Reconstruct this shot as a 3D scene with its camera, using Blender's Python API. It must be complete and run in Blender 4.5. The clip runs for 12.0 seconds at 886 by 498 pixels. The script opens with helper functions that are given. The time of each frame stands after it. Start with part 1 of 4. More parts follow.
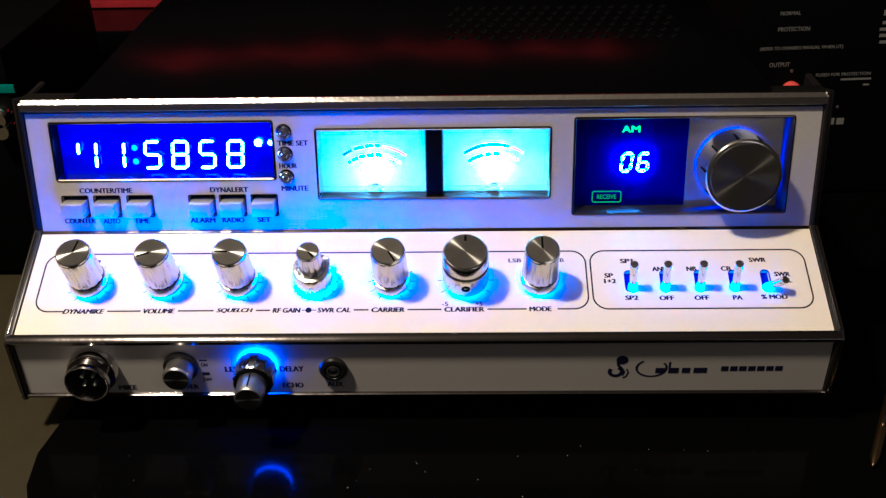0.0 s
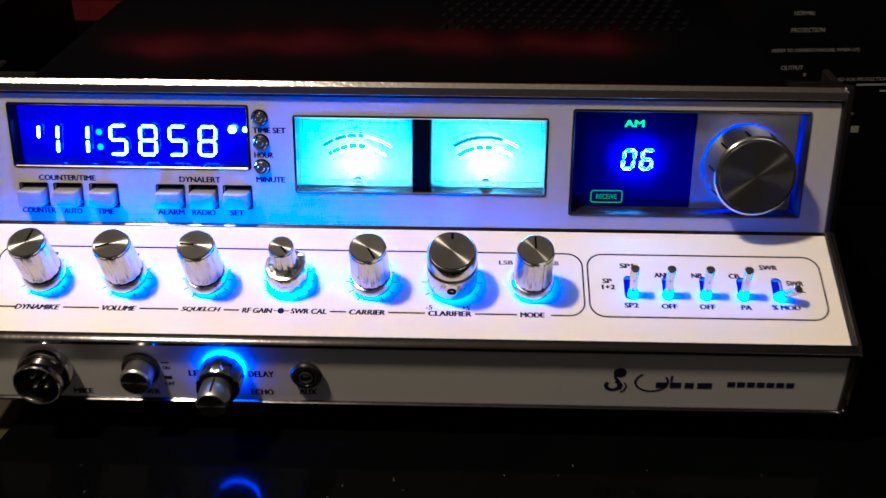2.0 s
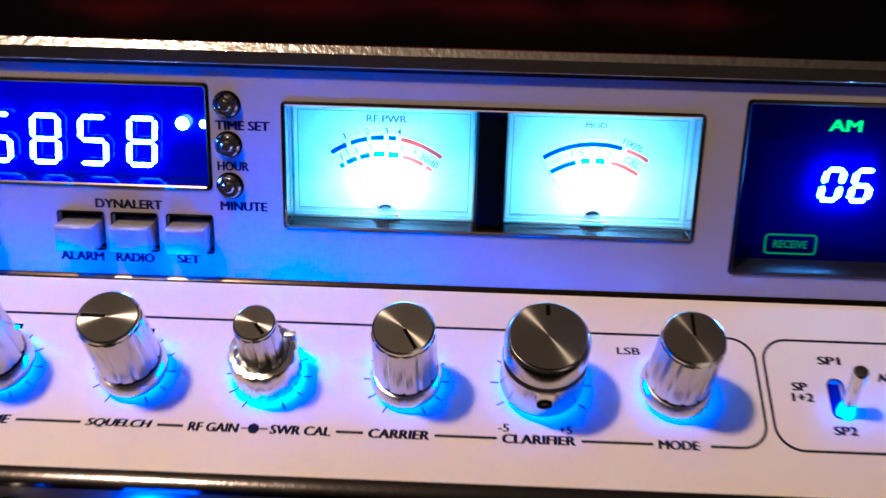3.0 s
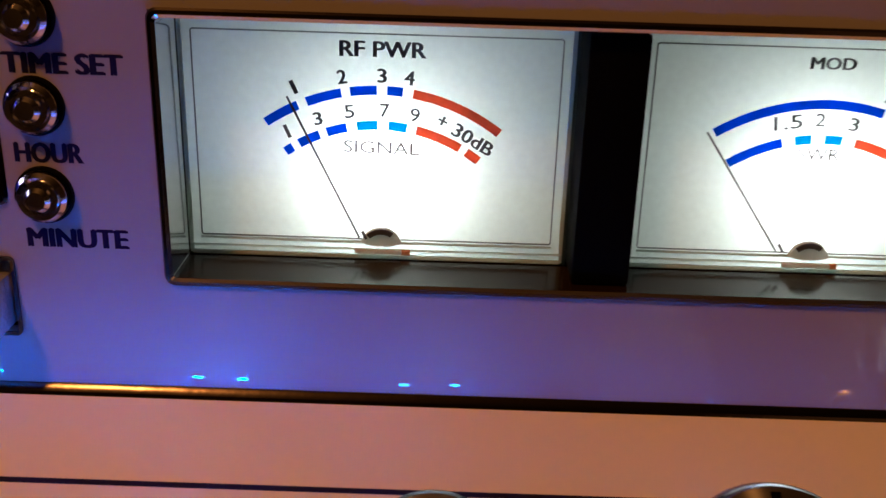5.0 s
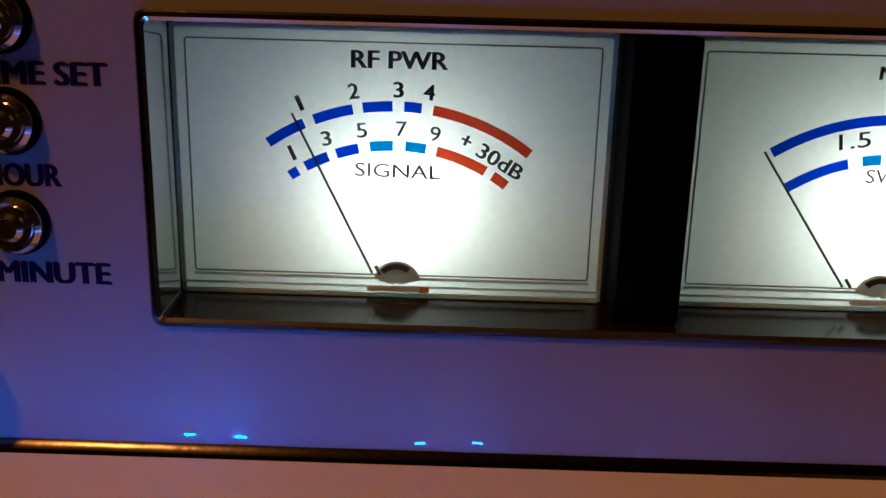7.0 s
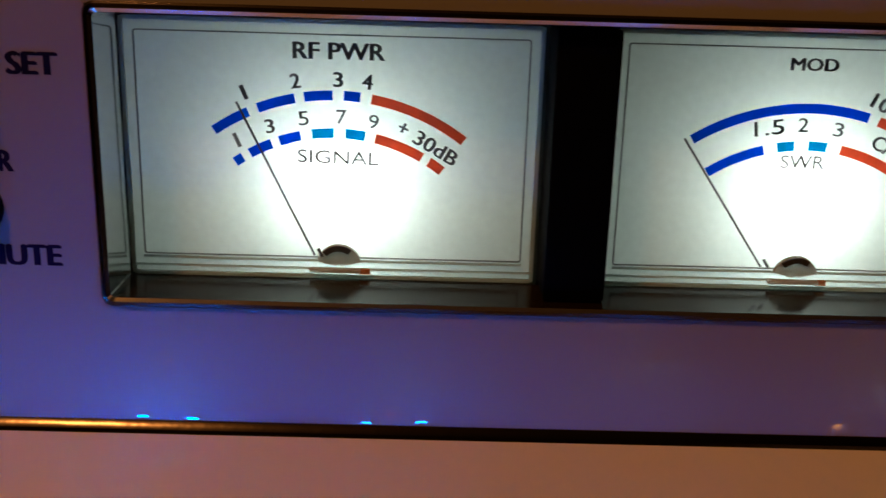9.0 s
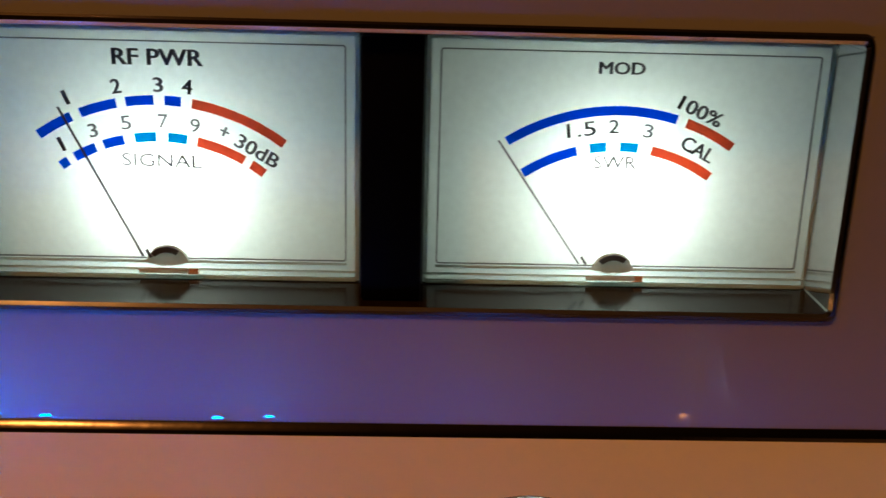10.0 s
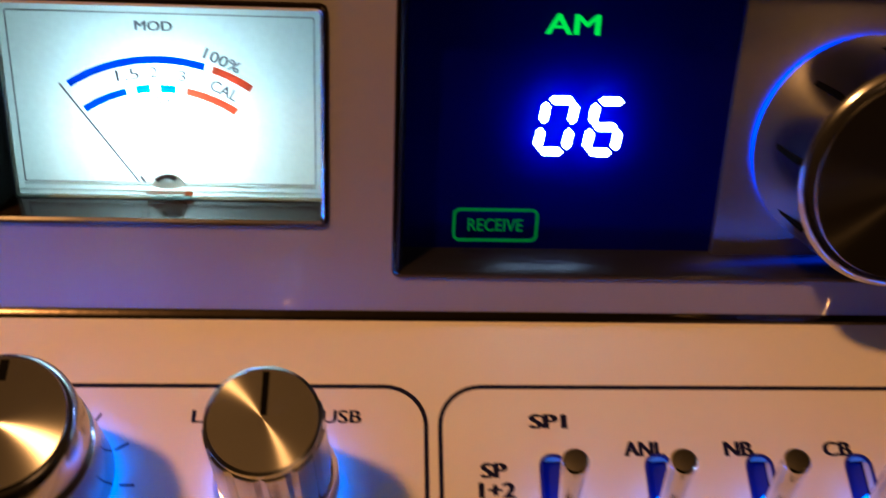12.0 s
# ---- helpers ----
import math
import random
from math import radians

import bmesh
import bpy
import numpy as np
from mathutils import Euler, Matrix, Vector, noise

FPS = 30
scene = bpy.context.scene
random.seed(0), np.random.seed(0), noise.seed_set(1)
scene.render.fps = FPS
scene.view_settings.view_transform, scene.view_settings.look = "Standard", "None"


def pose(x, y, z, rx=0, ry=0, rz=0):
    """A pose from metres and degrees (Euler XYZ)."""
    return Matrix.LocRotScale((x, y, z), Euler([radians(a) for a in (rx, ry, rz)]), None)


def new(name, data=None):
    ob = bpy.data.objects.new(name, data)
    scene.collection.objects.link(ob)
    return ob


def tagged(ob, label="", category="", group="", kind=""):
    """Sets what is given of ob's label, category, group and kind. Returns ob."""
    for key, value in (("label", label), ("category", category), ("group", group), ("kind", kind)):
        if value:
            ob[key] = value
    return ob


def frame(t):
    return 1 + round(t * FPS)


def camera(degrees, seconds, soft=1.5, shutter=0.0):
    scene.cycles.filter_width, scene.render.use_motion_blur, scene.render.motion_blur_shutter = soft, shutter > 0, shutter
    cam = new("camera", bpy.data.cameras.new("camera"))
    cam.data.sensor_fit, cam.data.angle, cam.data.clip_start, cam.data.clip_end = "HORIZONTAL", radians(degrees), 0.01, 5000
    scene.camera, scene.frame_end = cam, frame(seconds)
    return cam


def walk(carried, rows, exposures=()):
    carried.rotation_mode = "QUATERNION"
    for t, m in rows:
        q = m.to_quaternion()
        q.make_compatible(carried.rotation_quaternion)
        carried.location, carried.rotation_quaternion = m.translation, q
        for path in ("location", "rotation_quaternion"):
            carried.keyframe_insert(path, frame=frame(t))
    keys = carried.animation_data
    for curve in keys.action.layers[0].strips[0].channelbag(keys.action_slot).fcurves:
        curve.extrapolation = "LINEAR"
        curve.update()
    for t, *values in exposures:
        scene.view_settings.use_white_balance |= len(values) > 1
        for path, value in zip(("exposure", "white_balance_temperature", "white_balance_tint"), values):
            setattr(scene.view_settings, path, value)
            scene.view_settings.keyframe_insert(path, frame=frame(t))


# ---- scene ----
# The camera sees 48.4 degrees across the picture.
cam = camera(48.394, 12.0, soft=1.4, shutter=0.4)
walk(cam, [
    (0.0, pose(0.02054, -0.38147, 1.06501, 59.862, 0.946, 0.826)),
    (0.5, pose(0.02130, -0.38589, 1.05627, 61.006, 0.912, 0.718)),
    (1.0, pose(0.02489, -0.38715, 1.05136, 61.419, 0.809, 0.839)),
    (1.5, pose(0.02692, -0.38399, 1.04613, 61.599, 0.505, 1.079)),
    (2.0, pose(0.02664, -0.35443, 1.03856, 61.023, -0.183, 1.500)),
    (2.5, pose(0.01744, -0.27098, 0.99483, 62.827, -0.453, 3.043)),
    (2.7, pose(0.00914, -0.23618, 0.98168, 62.714, -0.738, 2.548)),
    (4.3, pose(-0.00962, -0.08393, 0.92065, 59.483, -1.441, 1.818)),
    (4.5, pose(-0.00954, -0.07449, 0.91700, 59.649, -1.384, 2.067)),
    (5.0, pose(-0.01452, -0.05269, 0.91089, 59.558, -1.479, 1.169)),
    (5.5, pose(-0.01616, -0.04214, 0.90070, 63.238, -0.994, 1.368)),
    (6.0, pose(-0.01846, -0.04027, 0.89968, 63.634, -1.309, 0.771)),
    (6.5, pose(-0.01716, -0.04049, 0.89919, 63.647, -1.234, 1.359)),
    (8.3, pose(-0.01640, -0.04480, 0.90000, 63.350, -1.060, 0.740)),
    (8.5, pose(-0.01580, -0.04544, 0.89980, 63.461, -1.072, 0.533)),
    (9.0, pose(-0.01189, -0.04819, 0.89903, 64.179, -1.649, -0.016)),
    (9.5, pose(0.00047, -0.04943, 0.89994, 64.140, -1.280, 0.129)),
    (10.0, pose(0.00904, -0.05084, 0.90268, 63.456, -1.733, -1.111)),
    (10.5, pose(0.01647, -0.05481, 0.90463, 63.519, -2.299, -2.200)),
    (11.0, pose(0.03455, -0.06067, 0.91214, 61.609, -1.802, -1.656)),
    (11.5, pose(0.05525, -0.07093, 0.91851, 61.018, -2.528, -2.764)),
    (12.0, pose(0.07239, -0.08399, 0.92309, 58.173, -2.674, -2.847)),
], exposures=[
    (0.0, 2.4, 2780, -12), (2.0, 2.25, 2760, -12), (2.7, 1.85, 2800, -10), (4.3, 0.6, 5900, 15), (5.0, 0.05, 6250, 11),
    (6.5, -0.66, 6350, 7), (8.5, -0.78, 6250, 4), (9.5, -0.38, 6300, 1), (10.5, -0.12, 6300, -1), (11.3, 0.2, 6100, -3), (12.0, 0.92, 4850, -8)])

# ---------------------------------------------------------------- light
world = bpy.data.worlds.new("dark_room")
scene.world = world
world.use_nodes = True
world.node_tree.nodes["Background"].inputs["Color"].default_value = (0.3, 0.32, 0.9, 1)
world.node_tree.nodes["Background"].inputs["Strength"].default_value = 0.001


def lamp(name, at, radius, watts, colour):
    data = bpy.data.lights.new(name, "POINT")
    data.shadow_soft_size, data.energy, data.color = radius, watts, colour
    ob = new(name, data)
    ob.location = at
    return ob


# A warm bulb hangs over the set to its left; a broad weak fill is added front right.
lamp("ceiling_lamp", (-0.363, -0.236, 1.673), 0.04, 16.0, (1.0, 0.37, 0.085))
lamp("soft_fill", (0.60, -0.90, 1.50), 0.25, 0.9, (1.0, 0.40, 0.13))


# ---------------------------------------------------------------- materials
def shader(name, base, rough=0.5, metal=0.0, grain=0.0, grain_scale=800.0, bump=0.0, bump_scale=1500.0, aniso=0.0,
           emit=None, strength=0.0, coat=0.0, stains=0.0, ior=1.45, brushed=0.0):
    m = bpy.data.materials.new(name)
    m.use_nodes = True
    t = m.node_tree
    b = t.nodes["Principled BSDF"]
    b.inputs["Base Color"].default_value = (*base, 1)
    b.inputs["Roughness"].default_value = rough
    b.inputs["Metallic"].default_value = metal
    b.inputs["IOR"].default_value = ior
    b.inputs["Coat Weight"].default_value = coat
    b.inputs["Coat Roughness"].default_value = 0.015
    co = t.nodes.new("ShaderNodeTexCoord")
    if grain or stains:
        n = t.nodes.new("ShaderNodeTexNoise")
        n.inputs["Scale"].default_value, n.inputs["Detail"].default_value = grain_scale, 4
        t.links.new(co.outputs["Object"], n.inputs["Vector"])
        big = t.nodes.new("ShaderNodeTexNoise")
        big.inputs["Scale"].default_value, big.inputs["Detail"].default_value = 28, 3
        t.links.new(co.outputs["Object"], big.inputs["Vector"])
        mix = t.nodes.new("ShaderNodeMath")
        mix.operation = "MULTIPLY_ADD"
        t.links.new(n.outputs["Fac"], mix.inputs[0])
        mix.inputs[1].default_value = grain
        sm = t.nodes.new("ShaderNodeMath")
        sm.operation = "MULTIPLY"
        t.links.new(big.outputs["Fac"], sm.inputs[0])
        sm.inputs[1].default_value = stains
        t.links.new(sm.outputs[0], mix.inputs[2])
        ramp = t.nodes.new("ShaderNodeMixRGB")
        ramp.blend_type = "MULTIPLY"
        ramp.inputs[1].default_value = (*base, 1)
        ramp.inputs[2].default_value = (0.25, 0.23, 0.2, 1)
        t.links.new(mix.outputs[0], ramp.inputs[0])
        t.links.new(ramp.outputs[0], b.inputs["Base Color"])
        r = t.nodes.new("ShaderNodeMath")
        r.operation = "MULTIPLY_ADD"
        t.links.new(big.outputs["Fac"], r.inputs[0])
        r.inputs[1].default_value, r.inputs[2].default_value = 0.16, max(rough - 0.08, 0.02)
        t.links.new(r.outputs[0], b.inputs["Roughness"])
    if bump:
        n = t.nodes.new("ShaderNodeTexNoise")
        n.inputs["Scale"].default_value = bump_scale
        t.links.new(co.outputs["Object"], n.inputs["Vector"])
        bp = t.nodes.new("ShaderNodeBump")
        bp.inputs["Strength"].default_value, bp.inputs["Distance"].default_value = bump, 0.0003
        t.links.new(n.outputs["Fac"], bp.inputs["Height"])
        t.links.new(bp.outputs["Normal"], b.inputs["Normal"])
    if aniso:
        tan = t.nodes.new("ShaderNodeTangent")
        tan.direction_type, tan.axis = "RADIAL", "Z"
        b.inputs["Anisotropic"].default_value = aniso
        b.inputs["Anisotropic Rotation"].default_value = 0.0
        t.links.new(tan.outputs[0], b.inputs["Tangent"])
    if brushed:
        # fine lines along the piece
        w = t.nodes.new("ShaderNodeTexNoise")
        w.inputs["Scale"].default_value, w.inputs["Detail"].default_value = 1.0, 3
        mp = t.nodes.new("ShaderNodeMapping")
        mp.inputs["Scale"].default_value = (160, 1500, 1500)
        t.links.new(co.outputs["Object"], mp.inputs["Vector"])
        t.links.new(mp.outputs[0], w.inputs["Vector"])
        bp = t.nodes.new("ShaderNodeBump")
        bp.inputs["Strength"].default_value, bp.inputs["Distance"].default_value = brushed, 0.0003
        t.links.new(w.outputs["Fac"], bp.inputs["Height"])
        t.links.new(bp.outputs["Normal"], b.inputs["Normal"])
    if emit:
        b.inputs["Emission Color"].default_value = (*emit, 1)
        b.inputs["Emission Strength"].default_value = strength
    return m


def thin_card(name, colour, share):
    """A translucent sheet that lets a bulb behind it shine through."""
    m = bpy.data.materials.new(name)
    m.use_nodes = True
    t = m.node_tree
    t.nodes.remove(t.nodes["Principled BSDF"])
    d, s, mix = t.nodes.new("ShaderNodeBsdfDiffuse"), t.nodes.new("ShaderNodeBsdfTranslucent"), t.nodes.new("ShaderNodeMixShader")
    n = t.nodes.new("ShaderNodeTexNoise")
    n.inputs["Scale"].default_value = 900
    tint = t.nodes.new("ShaderNodeMixRGB")
    tint.blend_type = "MULTIPLY"
    tint.inputs[0].default_value = 0.12
    tint.inputs[1].default_value = (*colour, 1)
    co = t.nodes.new("ShaderNodeTexCoord")
    t.links.new(co.outputs["Object"], n.inputs["Vector"])
    t.links.new(n.outputs["Fac"], tint.inputs[2])
    for q in (d, s):
        t.links.new(tint.outputs[0], q.inputs["Color"])
    mix.inputs[0].default_value = share
    t.links.new(d.outputs[0], mix.inputs[1])
    t.links.new(s.outputs[0], mix.inputs[2])
    t.links.new(mix.outputs[0], t.nodes["Material Output"].inputs["Surface"])
    return m


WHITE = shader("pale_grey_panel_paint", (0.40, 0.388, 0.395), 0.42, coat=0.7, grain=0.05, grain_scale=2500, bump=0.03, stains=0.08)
# added lights standing in for ring reflections on the upper panel
PIP = shader("added_blue_pip", (0.02, 0.1, 0.3), 0.4, emit=(0.0, 0.16, 1.0), strength=1000)
PIP_MEDIUM = shader("added_medium_blue_pip", (0.02, 0.1, 0.3), 0.4, emit=(0.0, 0.16, 1.0), strength=620)
PIP_STRONG = shader("added_bright_blue_pip", (0.02, 0.1, 0.3), 0.4, emit=(0.0, 0.16, 1.0), strength=1700)
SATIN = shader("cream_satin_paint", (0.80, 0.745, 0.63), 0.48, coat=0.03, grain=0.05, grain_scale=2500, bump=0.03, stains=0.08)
INK = shader("navy_print", (0.010, 0.010, 0.04), 0.6, grain=0.2, ior=1.12)
CHROME = shader("chrome", (0.82, 0.82, 0.84), 0.12, 1.0, grain=0.08, grain_scale=400, stains=0.1, bump=0.05, bump_scale=900)
TRIM = shader("dark_chrome_trim", (0.16, 0.15, 0.16), 0.16, 1.0, grain=0.3, grain_scale=300, stains=0.3, bump=0.12, bump_scale=500)
ALU = shader("satin_aluminium", (0.78, 0.78, 0.80), 0.34, 1.0, grain=0.12, grain_scale=600, stains=0.12)
BRIGHT = shader("bright_turned_aluminium", (0.82, 0.82, 0.84), 0.26, 1.0, grain=0.08, grain_scale=600)
KNOB = shader("polished_aluminium", (0.60, 0.60, 0.62), 0.20, 1.0, grain=0.08, grain_scale=500, stains=0.1)
SILVER = shader("brushed_silver", (0.78, 0.77, 0.78), 0.32, 0.75, grain=0.2, grain_scale=520, brushed=0.7)
CROWN = shader("rippled_chrome", (0.80, 0.78, 0.77), 0.19, 1.0, grain=0.3, grain_scale=500, stains=0.2, bump=0.6, bump_scale=520)
JOINT = shader("black_chrome_strip", (0.085, 0.07, 0.06), 0.17, 1.0, grain=0.3, grain_scale=300, stains=0.3, bump=0.08, bump_scale=400)
CAP = shader("turned_aluminium", (0.70, 0.70, 0.71), 0.15, 1.0, aniso=1.0, grain=0.1, grain_scale=1500)
DARKCAP = shader("dark_turned_aluminium", (0.5, 0.5, 0.52), 0.17, 1.0, aniso=1.0, grain=0.1, grain_scale=1500)
BLACK = shader("black_plastic", (0.012, 0.011, 0.013), 0.30, grain=0.3, stains=0.3, bump=0.03)
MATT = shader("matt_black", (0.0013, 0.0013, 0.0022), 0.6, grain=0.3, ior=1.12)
COVER = shader("black_lacquer_cover", (0.0015, 0.0015, 0.003), 0.17, ior=1.34, grain=0.3, stains=0.4, bump=0.02, bump_scale=2500)
GLOSS = shader("black_glass_top", (0.002, 0.002, 0.0025), 0.10, grain=0.3, stains=0.5, ior=1.16)
SMOKE = shader("smoked_chrome_wall", (0.80, 0.79, 0.80), 0.09, 1.0, grain=0.2, grain_scale=200, stains=0.3, bump=0.05, bump_scale=250)
# The meter window's bottom wall: its dim reflections are put into this brown.
UMBER = shader("dim_reflection_brown", (0.016, 0.008, 0.003), 0.16, grain=0.3, stains=0.4, bump=0.10, bump_scale=420, ior=1.28)
BRONZE = shader("shaded_smoked_chrome", (0.07, 0.055, 0.045), 0.22, 1.0, grain=0.3, grain_scale=200, stains=0.4, bump=0.06, bump_scale=300)
LED = shader("blue_light_ring", (0.02, 0.1, 0.3), 0.4, emit=(0.0, 0.15, 1.0), strength=14)
LED_ECHO = shader("blue_echo_light_ring", (0.02, 0.1, 0.3), 0.4, emit=(0.0, 0.13, 1.0), strength=9)
LED_BOOT = shader("blue_lit_boot", (0.02, 0.1, 0.3), 0.4, emit=(0.0, 0.16, 1.0), strength=3.5)
LED_FAINT = shader("faint_blue_light_ring", (0.02, 0.1, 0.3), 0.4, emit=(0.0, 0.05, 1.0), strength=3.5)
LED_STRONG = shader("bright_blue_light_ring", (0.02, 0.1, 0.3), 0.4, emit=(0.0, 0.13, 1.0), strength=22)
LED_SOFT = shader("blue_lit_slot", (0.006, 0.012, 0.12), 0.4, emit=(0.001, 0.006, 1.0), strength=0.018)
CLOCK = shader("lit_blue_filter", (0.01, 0.01, 0.2), 0.12, emit=(0.0, 0.0015, 1.0), strength=0.035)
FILTER = shader("blue_filter", (0.0012, 0.0012, 0.16), 0.3, ior=1.12)
DIGIT = shader("display_digit", (0.1, 0.2, 0.4), 0.4, emit=(1.0, 0.85, 1.0), strength=5.0)
CHANNEL = shader("channel_digit", (0.1, 0.2, 0.4), 0.4, emit=(0.7, 0.78, 1.0), strength=17.0)
HALO = shader("channel_digit_back", (0.02, 0.05, 0.3), 0.4, emit=(0.0, 0.02, 1.0), strength=7.0)
CLOCK_HALO = shader("display_digit_back", (0.02, 0.05, 0.3), 0.4, emit=(0.0, 0.03, 1.0), strength=5.0)
DIM = shader("unlit_digit_edge", (0.1, 0.2, 0.4), 0.4, emit=(0.06, 0.30, 1.0), strength=0.5)
GREEN = shader("green_indicator", (0.02, 0.1, 0.02), 0.4, emit=(0.0, 1.0, 0.07), strength=0.38)
GREEN_DIM = shader("dim_green_indicator", (0.02, 0.1, 0.02), 0.4, emit=(0.0, 1.0, 0.10), strength=0.055)
CARD = thin_card("meter_card", (0.79, 0.88, 0.83), 0.55)
ACRYLIC = thin_card("frosted_acrylic", (0.66, 0.74, 0.70), 0.6)
BLUE_INK = thin_card("blue_dial_print", (0.01, 0.24, 0.95), 0.75)
SKY_INK = thin_card("light_blue_dial_print", (0.02, 0.62, 0.98), 0.75)
RED_INK = thin_card("red_dial_print", (0.98, 0.30, 0.18), 0.75)
DIAL_INK = thin_card("black_dial_print", (0.17, 0.17, 0.18), 0.72)
RIM_INK = thin_card("grey_rim_edge", (0.25, 0.28, 0.27), 0.4)
COPPER = thin_card("copper_solder", (0.7, 0.32, 0.15), 0.4)
PIVOT = thin_card("pale_pivot_plastic", (0.75, 0.77, 0.75), 0.6)
HOUSING = shader("meter_housing_plastic", (0.085, 0.10, 0.09), 0.7, grain=0.1)
RED_CLOTH = shader("red_cloth", (0.34, 0.012, 0.0006), 0.85, ior=1.12, grain=0.4, grain_scale=300, stains=0.5, bump=0.5, bump_scale=600)
RED_CAP = shader("red_plastic", (0.72, 0.08, 0.002), 0.35, grain=0.2)
PALE = shader("pale_print", (0.17, 0.17, 0.18), 0.5, grain=0.2)
TAN = shader("tan_desk_laminate", (0.04, 0.034, 0.011), 0.45, grain=0.35, grain_scale=120, stains=0.4, bump=0.05)
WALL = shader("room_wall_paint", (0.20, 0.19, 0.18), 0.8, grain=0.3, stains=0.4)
# The gloom at the back of the room is put into this near-black colour.
UNLIT_WALL = shader("unlit_back_wall", (0.012, 0.011, 0.013), 0.85, grain=0.3, stains=0.4)
FLOOR = shader("dark_floor_boards", (0.06, 0.045, 0.035), 0.6, grain=0.4, grain_scale=60, stains=0.4)
IVORY = shader("ivory_plastic", (0.30, 0.29, 0.26), 0.35, grain=0.15)

# ---------------------------------------------------------------- frames of reference
BASE = 0.795                     # height of the set's front ridge
A_LOW, A_MID, A_UP = radians(93.0), radians(25.71), radians(80.33)
MID_LEN = 0.0629
WORLD = {}


def plane(origin, a):
    """Local x along the set, y up the panel, z out of it."""
    m = Matrix(((1, 0, 0, 0), (0, math.cos(a), -math.sin(a), 0), (0, math.sin(a), math.cos(a), 0), (0, 0, 0, 1)))
    return Matrix.Translation(origin) @ m


MID = plane((0, 0, BASE), A_MID)
LOW = plane((0, 0, BASE), A_LOW)
UP = plane((0, MID_LEN * math.cos(A_MID), BASE + MID_LEN * math.sin(A_MID)), A_UP)


def mm(p, u, v, w=0.0, rz=0.0):
    """A place on a panel, in millimetres; the sloping panel is a little shorter than its drawing."""
    if p is MID:
        v = 1.8 + 0.957 * v
    return p @ pose(u / 1000, v / 1000, w / 1000, 0, 0, rz)


def smooth(bm, limit=35):
    for f in bm.faces:
        f.smooth = True
    for e in bm.edges:
        e.smooth = len(e.link_faces) == 2 and e.calc_face_angle(0) < radians(limit)


def link(name, mesh, m, parent=None, label=""):
    ob = new(name, mesh)
    if parent:
        ob.parent = parent
        ob.matrix_parent_inverse = WORLD[parent.name].inverted()
    ob.matrix_basis = m
    WORLD[ob.name] = m
    if label:
        ob["label"] = label
    return ob


def part(name, bm, material, parent, label="", m=None, shade=35):
    """One bmesh as one mesh object under a thing or a part."""
    smooth(bm, shade)
    mesh = bpy.data.meshes.new(name)
    bm.to_mesh(mesh)
    bm.free()
    for x in (material if isinstance(material, (list, tuple)) else (material,)):
        mesh.materials.append(x)
    return link(name, mesh, m if m is not None else Matrix(), parent, label)


def thing(name, m, label, category, group="", kind=""):
    ob = new(name)
    ob.matrix_basis = m
    ob.empty_display_size = 0.02
    WORLD[ob.name] = m
    return tagged(ob, label, category, group, kind)


def solid(name, bm, material, label, category, m=None, group="", kind=""):
    return tagged(part(name, bm, material, None, "", m), label, category, group, kind)


def block(sx, sy, sz, bevel=0.0, at=(0, 0, 0), seg=2):
    """A box in millimetres about a place, bevelled."""
    bm = bmesh.new()
    bmesh.ops.create_cube(bm, size=1)
    bmesh.ops.scale(bm, vec=(sx / 1000, sy / 1000, sz / 1000), verts=bm.verts)
    bmesh.ops.translate(bm, vec=[c / 1000 for c in at], verts=bm.verts)
    if bevel:
        bmesh.ops.bevel(bm, geom=bm.edges[:], offset=bevel / 1000, segments=seg, affect="EDGES", profile=0.6)
    return bm


def lathe(profile, n=48, flutes=0, depth=0.0):
    """A turned body: (radius, height) in millimetres from the foot to the tip."""
    bm = bmesh.new()
    rings = []
    for r, z in profile:
        if r < 1e-6:
            rings.append([bm.verts.new((0, 0, z / 1000))])
            continue
        ring = []
        for i in range(n):
            a = 2 * math.pi * i / n
            rr = (r - (depth if flutes and i % (n // flutes) == 0 else 0)) / 1000
            ring.append(bm.verts.new((rr * math.cos(a), rr * math.sin(a), z / 1000)))
        rings.append(ring)
    for a, b in zip(rings, rings[1:]):
        if len(a) == 1 and len(b) == 1:
            continue
        for i in range(n):
            j = (i + 1) % n
            if len(a) == 1:
                bm.faces.new((a[0], b[i], b[j]))
            elif len(b) == 1:
                bm.faces.new((a[i], a[j], b[0]))
            else:
                bm.faces.new((a[i], a[j], b[j], b[i]))
    bmesh.ops.recalc_face_normals(bm, faces=bm.faces)
    return bm


def sweep_x(profile, x0, x1):
    """A bar along x with a closed profile of (y, z) in millimetres."""
    bm = bmesh.new()
    a = [bm.verts.new((x0 / 1000, y / 1000, z / 1000)) for y, z in profile]
    b = [bm.verts.new((x1 / 1000, y / 1000, z / 1000)) for y, z in profile]
    n = len(profile)
    for i in range(n):
        bm.faces.new((a[i], a[(i + 1) % n], b[(i + 1) % n], b[i]))
    bm.faces.new(a)
    bm.faces.new(b[::-1])
    bmesh.ops.recalc_face_normals(bm, faces=bm.faces)
    return bm


